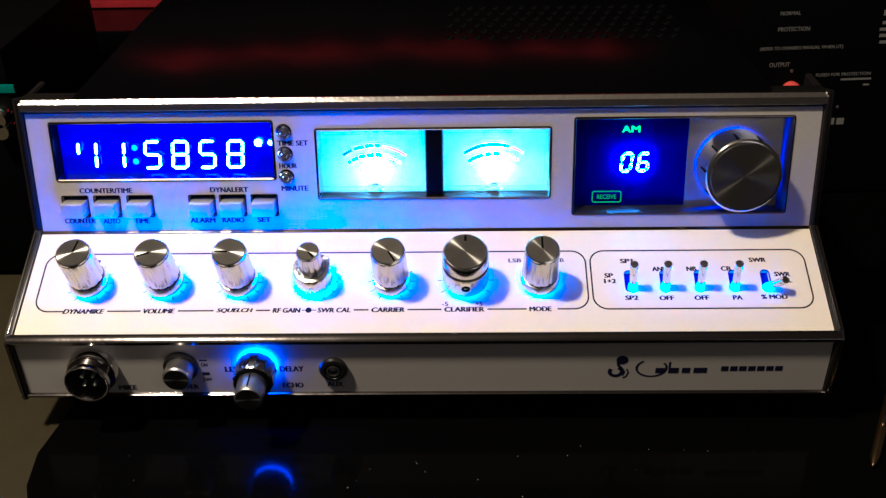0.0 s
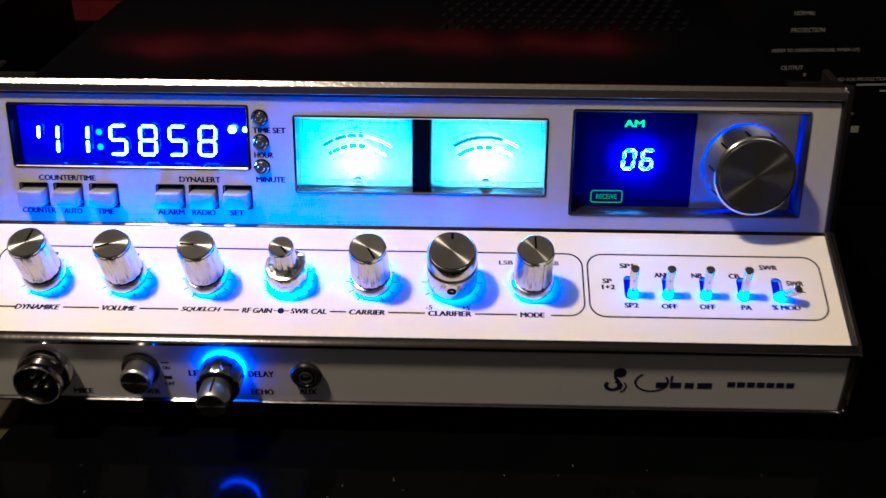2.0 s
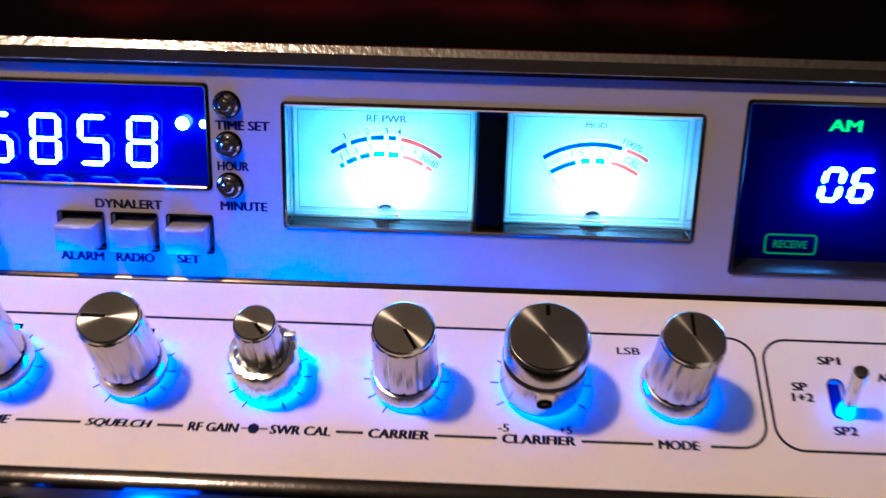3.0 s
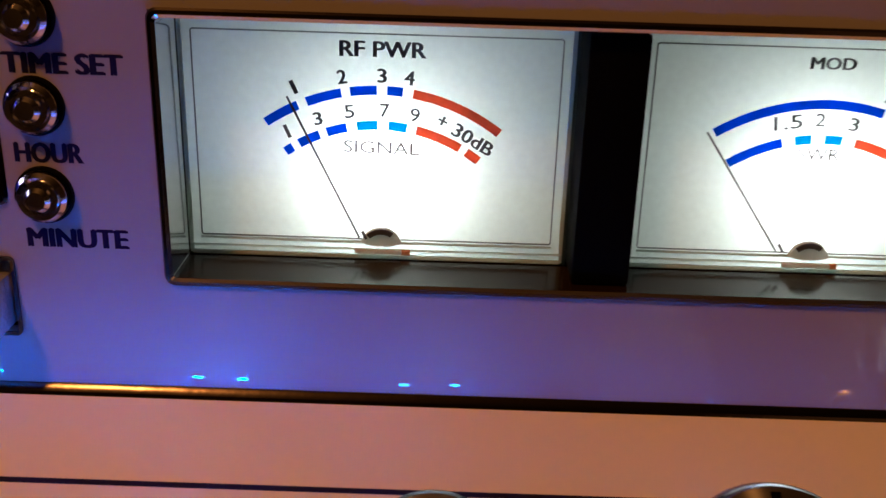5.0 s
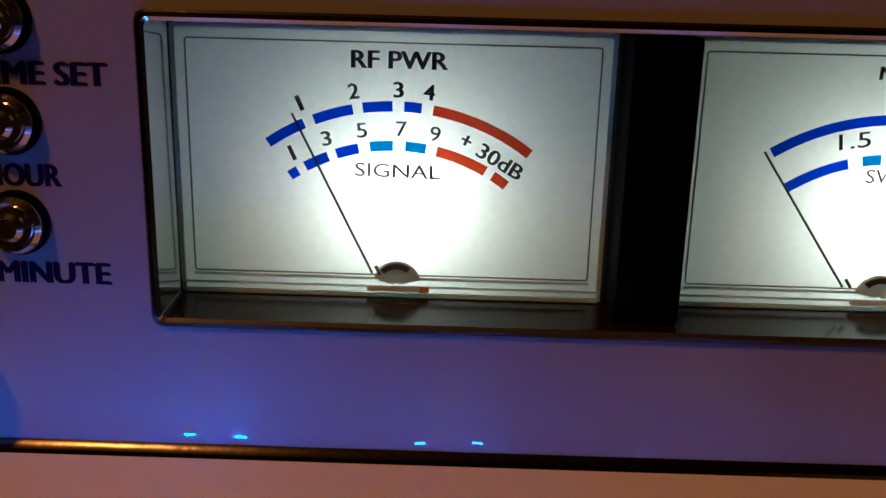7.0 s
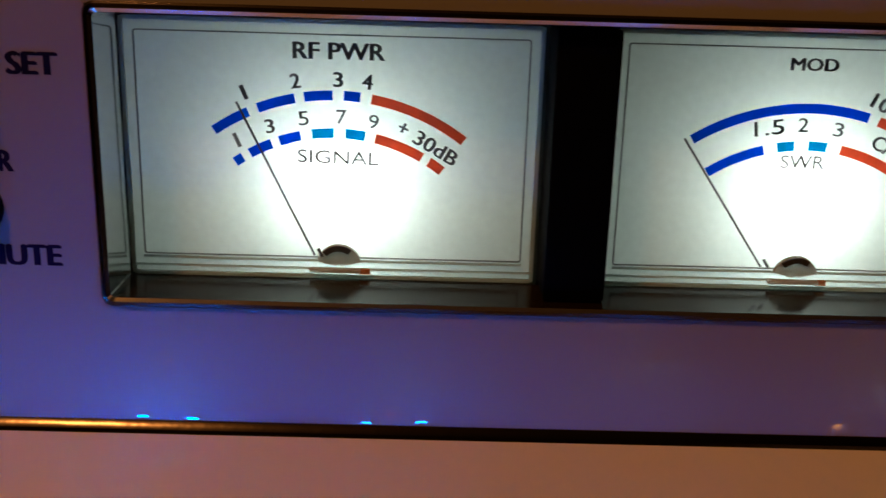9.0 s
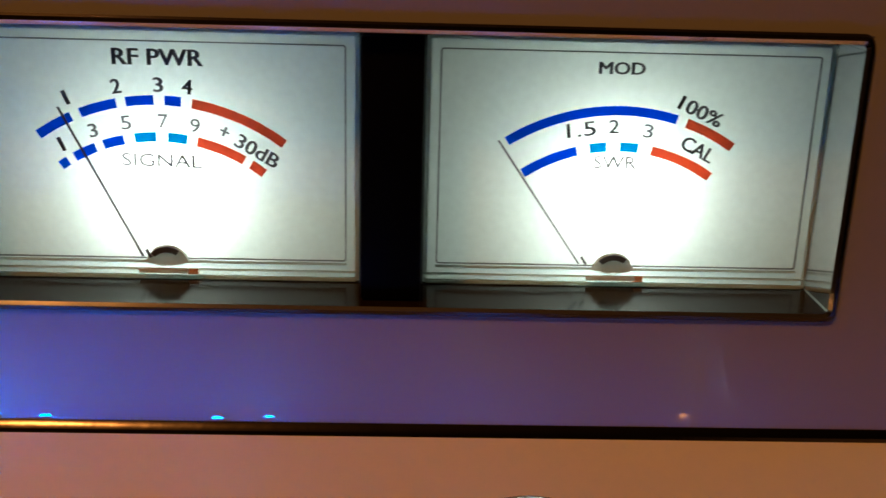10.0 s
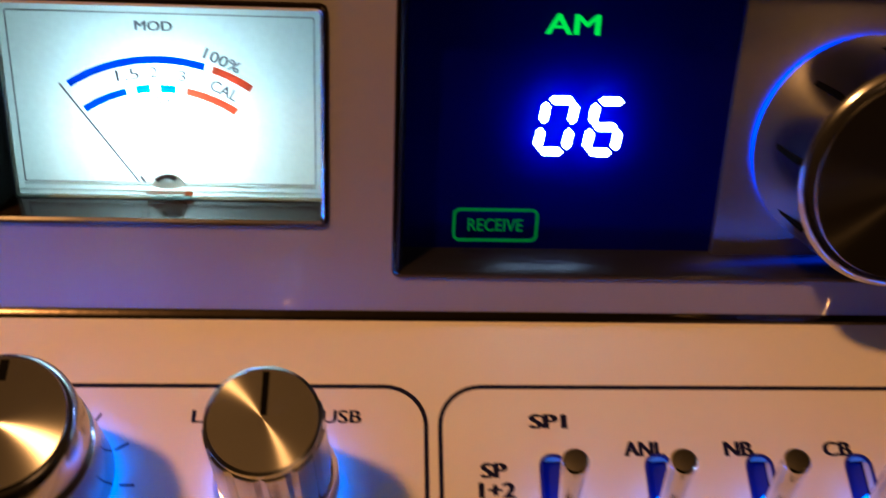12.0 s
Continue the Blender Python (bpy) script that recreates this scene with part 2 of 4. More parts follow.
def outline(points, thick, high):
    """A printed line along a closed path of millimetre points, with real thickness."""
    bm = bmesh.new()
    n = len(points)
    rings = []
    for i in range(n):
        p0, p1, p2 = (Vector(points[(i + k) % n]) for k in (-1, 0, 1))
        t = ((p1 - p0).normalized() + (p2 - p1).normalized()).normalized()
        s = Vector((-t.y, t.x)) * thick / 2
        rings.append([bm.verts.new(((p1 + q * s).x / 1000, (p1 + q * s).y / 1000, z / 1000)) for q, z in ((1, 0), (1, high), (-1, high), (-1, 0))])
    for i in range(n):
        a, b = rings[i], rings[(i + 1) % n]
        for k in range(4):
            bm.faces.new((a[k], a[(k + 1) % 4], b[(k + 1) % 4], b[k]))
    bmesh.ops.recalc_face_normals(bm, faces=bm.faces)
    return bm


def rounded(x0, y0, x1, y1, r, n=8):
    pts = []
    for cx, cy, a0 in ((x1 - r, y1 - r, 0), (x0 + r, y1 - r, 90), (x0 + r, y0 + r, 180), (x1 - r, y0 + r, 270)):
        for i in range(n + 1):
            a = radians(a0 + 90 * i / n)
            pts.append((cx + r * math.cos(a), cy + r * math.sin(a)))
    return pts


def plate_with_holes(x0, y0, x1, y1, thick, holes):
    """A sheet with rectangular openings that go right through it."""
    xs = sorted({x0, x1, *(h[0] for h in holes), *(h[2] for h in holes)})
    ys = sorted({y0, y1, *(h[1] for h in holes), *(h[3] for h in holes)})
    bm = bmesh.new()
    grid = {}

    def vert(i, j, z):
        k = (i, j, z)
        if k not in grid:
            grid[k] = bm.verts.new((xs[i] / 1000, ys[j] / 1000, z / 1000))
        return grid[k]

    def full(i, j):
        if not (0 <= i < len(xs) - 1 and 0 <= j < len(ys) - 1):
            return False
        cx, cy = (xs[i] + xs[i + 1]) / 2, (ys[j] + ys[j + 1]) / 2
        return not any(h[0] < cx < h[2] and h[1] < cy < h[3] for h in holes)

    for i in range(len(xs) - 1):
        for j in range(len(ys) - 1):
            if not full(i, j):
                continue
            bm.faces.new([vert(a, b, 0) for a, b in ((i, j), (i + 1, j), (i + 1, j + 1), (i, j + 1))])
            bm.faces.new([vert(a, b, -thick) for a, b in ((i, j + 1), (i + 1, j + 1), (i + 1, j), (i, j))])
            for di, dj, a, b in ((-1, 0, (i, j), (i, j + 1)), (1, 0, (i + 1, j + 1), (i + 1, j)), (0, -1, (i + 1, j), (i, j)), (0, 1, (i, j + 1), (i + 1, j + 1))):
                if not full(i + di, j + dj):
                    bm.faces.new((vert(*b, 0), vert(*a, 0), vert(*a, -thick), vert(*b, -thick)))
    bmesh.ops.recalc_face_normals(bm, faces=bm.faces)
    return bm


def frame_ring(x0, y0, x1, y1, inset, top, bottom):
    """A picture-frame ring whose inner walls slope down from top to bottom (millimetres)."""
    bm = bmesh.new()
    rings = [(rounded(x0 - 0.3, y0 - 0.3, x1 + 0.3, y1 + 0.3, 1.5, 5), 0.02), (rounded(x0, y0, x1, y1, 1.3, 5), top), (rounded(x0 + 0.5, y0 + 0.5, x1 - 0.5, y1 - 0.5, 1.0, 5), top + 0.2),
             (rounded(x0 + 0.95, y0 + 0.95, x1 - 0.95, y1 - 0.95, 0.7, 5), top - 0.15),
             (rounded(x0 + inset[0], y0 + inset[1], x1 - inset[2], y1 - inset[3], 0.4, 5), bottom)]
    rows = [[bm.verts.new((x / 1000, y / 1000, z / 1000)) for x, y in ring] for ring, z in rings]
    n = len(rows[0])
    for a, b in zip(rows, rows[1:]):
        for k in range(n):
            f = bm.faces.new((a[k], a[(k + 1) % n], b[(k + 1) % n], b[k]))
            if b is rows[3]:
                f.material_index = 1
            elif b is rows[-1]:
                # the bottom wall takes its own tone, for how it catches light
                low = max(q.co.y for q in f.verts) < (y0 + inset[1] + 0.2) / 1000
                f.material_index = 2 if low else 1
    bmesh.ops.recalc_face_normals(bm, faces=bm.faces)
    return bm


def arc(r0, r1, a0, a1, high=0.05, n=None):
    """A flat arc with thickness; angles in degrees clockwise from straight up."""
    n = n or max(3, int(abs(a1 - a0) / 3) + 1)
    bm = bmesh.new()
    rows = []
    for i in range(n + 1):
        a = radians(a0 + (a1 - a0) * i / n)
        s, c = math.sin(a) / 1000, math.cos(a) / 1000
        rows.append([bm.verts.new((r * s, r * c, z / 1000)) for r, z in ((r0, 0), (r0, high), (r1, high), (r1, 0))])
    for a, b in zip(rows, rows[1:]):
        for k in range(4):
            bm.faces.new((a[k], a[(k + 1) % 4], b[(k + 1) % 4], b[k]))
    bm.faces.new(rows[0])
    bm.faces.new(rows[-1][::-1])
    bmesh.ops.recalc_face_normals(bm, faces=bm.faces)
    return bm


LETTERS = {}


def writing(text, p, u, v, high, wide, material, parent, w=0.02, rz=0.0, bold=0.02, lean=0.0, name="lettering"):
    """Printed words, capital height and full width in millimetres, centred on a place of a panel."""
    key = (text, high, wide, bold, lean, material.name)
    if key not in LETTERS:
        font = bpy.data.curves.new("text", "FONT")
        font.body, font.align_x, font.size = text, "LEFT", 1.0
        font.shear, font.extrude, font.resolution_u = lean, 0.012, 3
        ob = new("text", font)
        bpy.context.view_layer.update()
        mesh = bpy.data.meshes.new_from_object(ob.evaluated_get(bpy.context.evaluated_depsgraph_get()))
        bpy.data.objects.remove(ob)
        if bold:
            b = bmesh.new()
            b.from_mesh(mesh)
            first = b.verts[:] + b.edges[:] + b.faces[:]
            for k in (1, 2):
                twin = bmesh.ops.duplicate(b, geom=first)
                bmesh.ops.translate(b, vec=(bold * 0.7 * k, bold * 0.35 * (k % 2), 0.004 * k), verts=[q for q in twin["geom"] if isinstance(q, bmesh.types.BMVert)])
            b.to_mesh(mesh)
            b.free()
        xs = np.array([q.co[:] for q in mesh.vertices])
        lo, hi = xs.min(0), xs.max(0)
        for q in mesh.vertices:
            q.co = ((q.co.x - (lo[0] + hi[0]) / 2) * wide / 1000 / (hi[0] - lo[0]),
                    (q.co.y - (lo[1] + hi[1]) / 2) * high / 1000 / (hi[1] - lo[1]), (q.co.z - lo[2]) * 0.0012)
        mesh.materials.clear()
        mesh.materials.append(material)
        LETTERS[key] = mesh
    return link(name, LETTERS[key], mm(p, u, v, w, rz), parent)


def bar(p, u, v, wide, high, material, parent, w=0.0, rz=0.0, thick=0.08, name="printed_line"):
    return part(name, block(wide, high, thick, 0, (0, 0, thick / 2)), material, parent, "", mm(p, u, v, w, rz))


# ---------------------------------------------------------------- room and desk
DESK = 0.742
floor_bm = block(5000, 5000, 40, 0, (0, 0, -20))
solid("floor", floor_bm, FLOOR, "dark wooden floor under the desk", "floor", kind="structure")
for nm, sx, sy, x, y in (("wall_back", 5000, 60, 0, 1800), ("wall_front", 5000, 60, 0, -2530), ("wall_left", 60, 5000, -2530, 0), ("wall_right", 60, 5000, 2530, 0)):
    solid(nm, block(sx, sy, 2500, 0, (x, y, 1250)), UNLIT_WALL if nm == "wall_back" else WALL, "wall of the unlit room", "wall", kind="structure")
solid("ceiling", block(5000, 5000, 40, 0, (0, 0, 2530)), WALL, "dark painted ceiling of the unlit room", "ceiling", kind="structure")

desk = thing("desk", pose(0, 0.1, DESK), "tan laminate desk under the radio", "desk")
part("desk_top", block(1700, 900, 28, 4, (0, 100, 724)), TAN, desk, "tan laminate desk top")
for x in (-780, 780):
    for y in (-300, 500):
        part("leg", block(50, 50, 710, 3, (x, y, 355)), MATT, desk)


def mat_outline():
    edge = [(-232, 200), (-212, 110), (-186, 50), (-182, 15), (-187, -20), (-184, -42), (-174, -66), (-160, -110), (-152, -180), (-146, -260), (-120, -292), (-60, -300)]
    pts = edge + [(680, -300), (700, -280), (700, 560), (-240, 560)]
    bm = bmesh.new()
    f = bm.faces.new([bm.verts.new((x / 1000, y / 1000, 0)) for x, y in pts])
    r = bmesh.ops.extrude_face_region(bm, geom=[f])
    bmesh.ops.translate(bm, vec=(0, 0, 0.004), verts=[q for q in r["geom"] if isinstance(q, bmesh.types.BMVert)])
    bmesh.ops.recalc_face_normals(bm, faces=bm.faces)
    return bm


solid("glass_mat", mat_outline(), GLOSS, "glossy black sheet with a curved edge on the desk", "mat", pose(0, 0, DESK - 0.004))

# ---------------------------------------------------------------- the radio: case
radio = thing("base_station_radio", pose(0, 0.15, DESK), "white-fronted desktop radio with chrome knobs and blue lights", "radio")

up_holes = [(-183.6, 26.9, -72.7, 57.0), (-52.3, 16.2, 64.1, 52.6), (75.2, 7.15, 182.0, 57.0)]
BUTTONS = [-175.6, -159.4, -142.6, -111.2, -95.6, -79.6]
up_holes += [(u - 6.4, 8.2, u + 6.4, 19.0) for u in BUTTONS]
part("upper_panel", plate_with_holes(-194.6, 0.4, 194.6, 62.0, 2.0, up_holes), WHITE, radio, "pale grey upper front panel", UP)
SWITCHES = [101.3, 118.6, 135.4, 152.1, 167.6]
mid_holes = [(u - 1.9, 25.5, u + 1.9, 36.5) for u in SWITCHES]
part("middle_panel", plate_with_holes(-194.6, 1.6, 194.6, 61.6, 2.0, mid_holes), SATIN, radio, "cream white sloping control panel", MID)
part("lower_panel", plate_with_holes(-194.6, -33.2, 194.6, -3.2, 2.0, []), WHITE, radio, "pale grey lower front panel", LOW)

# trim along the front: ridge, joint, foot and crown
part("ridge_trim", sweep_x([(-2.6, -1.2), (-2.6, 1.2), (-0.6, 2.0), (2.0, 1.5), (2.2, 0.3), (2.2, -1.5)], -197, 197), TRIM, radio, "dark chrome strip along the ridge", MID)
joint_face = [(0.4 - 0.0437 * k + 0.687 * 0.03 * (1 - (k / 10 - 1) ** 2), 0.2 + 0.0412 * k + 0.728 * 0.03 * (1 - (k / 10 - 1) ** 2)) for k in range(21)]
part("joint_trim", sweep_x([(0.45, -1.4), (0.45, 0.1)] + joint_face + [(-0.75, 1.16), (-1.15, 1.45), (-1.3, 1.4), (-1.3, -1.4)], -196, 196), JOINT, radio, "dark chrome strip between the panels", UP)
part("foot_trim", sweep_x([(-36.0, -3), (-36.0, 0.4), (-35.0, 1.5), (-33.8, 1.6), (-33.1, 0.6), (-33.1, -3)], -198.5, 198.5), TRIM, radio, "dark chrome strip along the foot", LOW)
part("crown_trim", sweep_x([(61.8, -3), (61.8, 0.8), (63.0, 2.4), (66.4, 2.6), (68.4, 1.0), (69.0, -2.0), (69.2, -12.0), (66.4, -12.0)], -196.5, 196.5), CROWN, radio, "bright chrome moulding over the upper panel", UP)
# black bar put in as the shade under the crown moulding
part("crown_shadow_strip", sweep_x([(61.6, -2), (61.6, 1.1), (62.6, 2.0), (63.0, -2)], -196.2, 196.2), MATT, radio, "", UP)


def cheek(side):
    """The side of the case, cut to the stepped profile of the front."""
    pts = []
    for p, v, w in ((LOW, -36.2, 1.6), (LOW, -1.0, 2.2), (MID, 2.0, 2.0), (MID, 62.2, 2.2), (UP, 3.0, 2.2), (UP, 69.6, 2.6)):
        q = p @ Vector((0, v / 1000, w / 1000))
        pts.append((q.y, q.z))
    top = pts[-1]
    pts += [(top[0] + 0.014, top[1] - 0.004), (0.30, top[1] - 0.004), (0.30, pts[0][1])]
    bm = bmesh.new()
    x0, x1 = (-0.1985, -0.1950) if side < 0 else (0.1950, 0.1985)
    a = [bm.verts.new((x0, y, z)) for y, z in pts[:7] + [(0.10, top[1] - 0.004), (0.10, pts[0][1])]]
    b = [bm.verts.new((x1, q.co.y, q.co.z)) for q in a]
    n = len(a)
    for i in range(n):
        bm.faces.new((a[i], a[(i + 1) % n], b[(i + 1) % n], b[i]))
    bm.faces.new(a)
    bm.faces.new(b[::-1])
    bmesh.ops.recalc_face_normals(bm, faces=bm.faces)
    bmesh.ops.bevel(bm, geom=[e for e in bm.edges if abs(e.verts[0].co.x - e.verts[1].co.x) < 1e-6], offset=0.0006, segments=2, affect="EDGES")
    return bm


for s in (-1, 1):
    part("side_cheek", cheek(s), BLACK, radio, "black side cheek of the front")
# bright edge beads down both ends
for s in (-1, 1):
    for p, v0, v1 in ((UP, 2, 69), (MID, 2, 61), (LOW, -35.5, -1)):
        part("edge_bead", block(0.9, v1 - v0, 0.9, 0.25, (s * 196.6, (v0 + v1) / 2, 2.4)), TRIM, radio, "", p)

ZT = BASE + 0.0950
part("top_cover", block(342, 183, 5, 1.5, (0, 158.5, (ZT - 0.0025) * 1000)), COVER, radio, "black lacquered steel case cover")
part("case_body", block(340, 153, 112, 3, (0, 169.5, (ZT - 0.0615) * 1000)), COVER, radio)


def vent_rim():
    """The raised rim of one punched hole."""
    bm = bmesh.new()
    ring = []
    for k in range(8):
        a = 2 * math.pi * k / 8
        ring.append([bm.verts.new((q * math.cos(a), q * math.sin(a), z)) for q, z in ((0.0026, 0), (0.0022, 0.0006), (0.0015, 0.0006), (0.0014, -0.001))])
    for k in range(8):
        a, b = ring[k], ring[(k + 1) % 8]
        for j in range(3):
            bm.faces.new((a[j], b[j], b[j + 1], a[j + 1]))
    return bm


rim = None
for r in range(6):
    for c in range(17):
        at = pose(0.014 + 0.0078 * c + (0.0039 if r % 2 else 0), 0.155 + 0.0113 * r, ZT)
        if rim is None:
            rim = part("vent_hole", vent_rim(), MATT, radio, "punched vent hole", at)
        else:
            link("vent_hole", rim.data, at, radio, "punched vent hole")
for x in (-150, 150):
    for y in (30, 200):
        foot = lathe([(0, 0), (11, 0), (12, 3), (10.5, 20.3), (0, 20.3)], 24)
        part("foot", foot, MATT, radio, "", pose(x / 1000, y / 1000, DESK))
part("case_bottom", block(380, 200, 4, 1, (0, 119, 764)), MATT, radio)

# ---------------------------------------------------------------- clock window
SEGS = {"a": (0, 1, 1), "b": (0.5, 0.5, 0), "c": (0.5, -0.5, 0), "d": (0, -1, 1), "e": (-0.5, -0.5, 0), "f": (-0.5, 0.5, 0), "g": (0, 0, 1)}
SHOW = {"0": "abcdef", "1": "bc", "5": "afgcd", "6": "acdefg", "8": "abcdefg", "7": "abc", "9": "abcdfg", "'": "f"}


def digit(ch, wide, high, stroke, parent, m, label, lean=0.07, glow=None):
    """Lit segments, each a piece of its own."""
    for s in SHOW[ch]:
        bm = bmesh.new()
        x, y, flat = SEGS[s]
        ln = (wide if flat else high / 2) - stroke * 0.55
        cx, cy = x * wide, y * high / 2
        pts = [(-ln / 2, 0), (-ln / 2 + stroke / 2, stroke / 2), (ln / 2 - stroke / 2, stroke / 2), (ln / 2, 0), (ln / 2 - stroke / 2, -stroke / 2), (-ln / 2 + stroke / 2, -stroke / 2)]
        if not flat:
            pts = [(-b, a) for a, b in pts]
        lo = [bm.verts.new(((cx + a + lean * (cy + b)) / 1000, (cy + b) / 1000, 0)) for a, b in pts]
        hi = [bm.verts.new((q.co.x, q.co.y, 0.0003)) for q in lo]
        bm.faces.new(hi)
        bm.faces.new(lo[::-1]).material_index = 1
        for k in range(6):
            bm.faces.new((lo[k], lo[(k + 1) % 6], hi[(k + 1) % 6], hi[k]))
        bmesh.ops.recalc_face_normals(bm, faces=bm.faces)
        part("digit_segment", bm, glow or (DIGIT, CLOCK_HALO), parent, label, m)


# bottom wall bright, other walls dark: the light on them is in the colour
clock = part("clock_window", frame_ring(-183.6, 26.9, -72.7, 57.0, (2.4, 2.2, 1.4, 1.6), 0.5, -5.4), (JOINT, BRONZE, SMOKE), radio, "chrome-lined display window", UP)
part("display_filter", block(110.5, 29.8, 1.5, 0, (-128.15, 41.95, -6.2)), CLOCK, clock, "lit deep blue display filter", UP)
for ch, u in zip("'115858", (-168.2, -166.6, -152.6, -134.6, -120.7, -107.0, -93.0)):
    digit(ch, 7.3, 13.4, 1.35, clock, mm(UP, u, 39.4, -3.4), "lit white-blue segment")
for v in (36.0, 43.0):
    part("colon_dot", lathe([(0, 0), (1.5, 0), (1.3, 0.4), (0, 0.4)], 16), DIM, clock, "", mm(UP, -143.4, v, -3.4))
for u, r in ((-81.2, 1.9), (-75.2, 1.2)):
    part("indicator_dot", lathe([(0, 0), (r, 0), (r - 0.2, 0.4), (0, 0.4)], 20), DIGIT, clock, "", mm(UP, u, 45.0, -3.4))

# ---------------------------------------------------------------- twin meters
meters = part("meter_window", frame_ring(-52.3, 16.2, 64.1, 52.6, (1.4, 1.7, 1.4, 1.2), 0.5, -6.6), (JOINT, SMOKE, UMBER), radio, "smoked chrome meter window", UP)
part("divider", block(7.8, 33.6, 13.0, 0.5, (6.25, 34.4, -7.6)), MATT, meters, "black bar between the meters", UP)
R_OUT, R_IN, PIV = 27.3, 22.5, 14.4


def meter(u0, u1, mid, outer, inner):
    """A meter box with its card, printed scales and light bulb."""
    v0, v1 = 17.0, 51.4
    sheet = bmesh.new()
    sheet.faces.new([sheet.verts.new((x / 1000, y / 1000, -0.0087)) for x, y in ((u0 + 0.6, v0 + 0.6), (u1 - 0.6, v0 + 0.6), (u1 - 0.6, v1 - 0.6), (u0 + 0.6, v1 - 0.6))])
    part("meter_card", sheet, CARD, meters, "backlit white meter card", UP)
    part("rim_line", outline(rounded(u0 + 2.4, v0 + 3.4, u1 - 2.4, v1 - 2.2, 0.3, 2), 0.17, 0.15), RIM_INK, meters, "", mm(UP, 0, 0, -8.6))
    part("acrylic_rim", outline(rounded(u0 + 0.9, v0 + 0.8, u1 - 0.9, v1 - 0.7, 0.4, 3), 0.5, 0.3), ACRYLIC, meters, "greenish clear plastic meter rim", mm(UP, 0, 0, -8.6))
    part("ledge", block(u1 - u0 - 4.6, 0.3, 0.3, 0.05, ((u0 + u1) / 2, v0 + 3.0, -8.3)), ACRYLIC, meters, "", UP)
    part("ledge", block(u1 - u0 - 1.4, 0.25, 0.3, 0.05, ((u0 + u1) / 2, v0 + 1.9, -8.3)), ACRYLIC, meters, "", UP)
    at = lambda u, v: mm(UP, u, v, -8.6)
    for ru, sets in ((R_OUT, outer), (R_IN, inner)):
        for x0, x1, ink in sets:
            a0, a1 = (math.degrees(math.asin(x / ru)) for x in (x0, x1))
            part("scale_mark", arc(ru - 0.62, ru + 0.62, a0, a1), ink, meters, "", at(mid, PIV))
    back = plate_with_holes(u0, v0, u1, v1, 16, [(u0 + 1, v0 + 1, u1 - 1, v1 - 1)])
    part("meter_housing", back, HOUSING, meters, "", UP @ pose(0, 0, -0.0094))
    part("housing_back", block(u1 - u0, v1 - v0, 1, 0, ((u0 + u1) / 2, (v0 + v1) / 2, -26.0)), HOUSING, meters, "", UP)
    pv = mm(UP, mid + 0.4, 19.3, -8.2)
    part("pivot", arc(0.4, 3.0, -75, 75, 0.5, 18), PIVOT, meters, "pale needle pivot", pv)
    part("pivot_band", arc(2.2, 2.9, -45, 35, 0.8, 10), DIAL_INK, meters, "", pv)
    part("pivot_bracket", block(6.6, 0.55, 0.9, 0.1, (-0.4, -0.3, 0.9)), PIVOT, meters, "", pv)
    part("solder_tab", block(1.4, 0.7, 0.6, 0.1, (3.4, -0.5, 0.5)), COPPER, meters, "", pv)
    bulb = bpy.data.lights.new("meter_bulb", "POINT")
    bulb.energy, bulb.color, bulb.shadow_soft_size = 0.038, (1.0, 1.0, 0.95), 0.004
    new("meter_bulb", bulb).matrix_world = mm(UP, mid + 0.6, 30.5, -16.0)


def needle(u0, v0, u1, v1):
    ln = math.hypot(u1 - u0, v1 - v0)
    ang = math.degrees(math.atan2(v1 - v0, u1 - u0))
    part("needle", block(ln, 0.26, 0.2, 0, (ln / 2, 0, 0)), DIAL_INK, meters, "thin dark needle", mm(UP, u0, v0, -7.6, ang))
    part("needle_hook", block(1.2, 0.35, 0.3, 0, (0, -0.8, 0)), DIAL_INK, meters, "", mm(UP, u0, v0, -7.6, ang))


B_, S_, K_ = BLUE_INK, SKY_INK, RED_INK
meter(-51.8, 2.4, -24.3,
      [(-15.5, -11.1, B_), (-9.9, -5.2, B_), (-4.0, -0.4, B_), (1.0, 3.1, B_), (4.5, 16.3, K_)],
      [(-12.9, -11.9, B_), (-11.0, -8.2, B_), (-7.2, -4.5, B_), (-3.1, -0.3, S_), (1.2, 3.7, S_), (5.0, 11.0, K_), (11.9, 13.6, K_)])
meter(9.9, 64.0, 36.0, [(-14.8, 7.5, B_), (8.8, 15.1, K_)], [(-12.5, -5.5, B_), (-3.8, -1.6, S_), (0.2, 2.6, S_), (4.4, 12.5, K_)])
needle(-27.0, 20.9, -36.7, 40.7)
needle(31.6, 20.9, 20.0, 37.6)
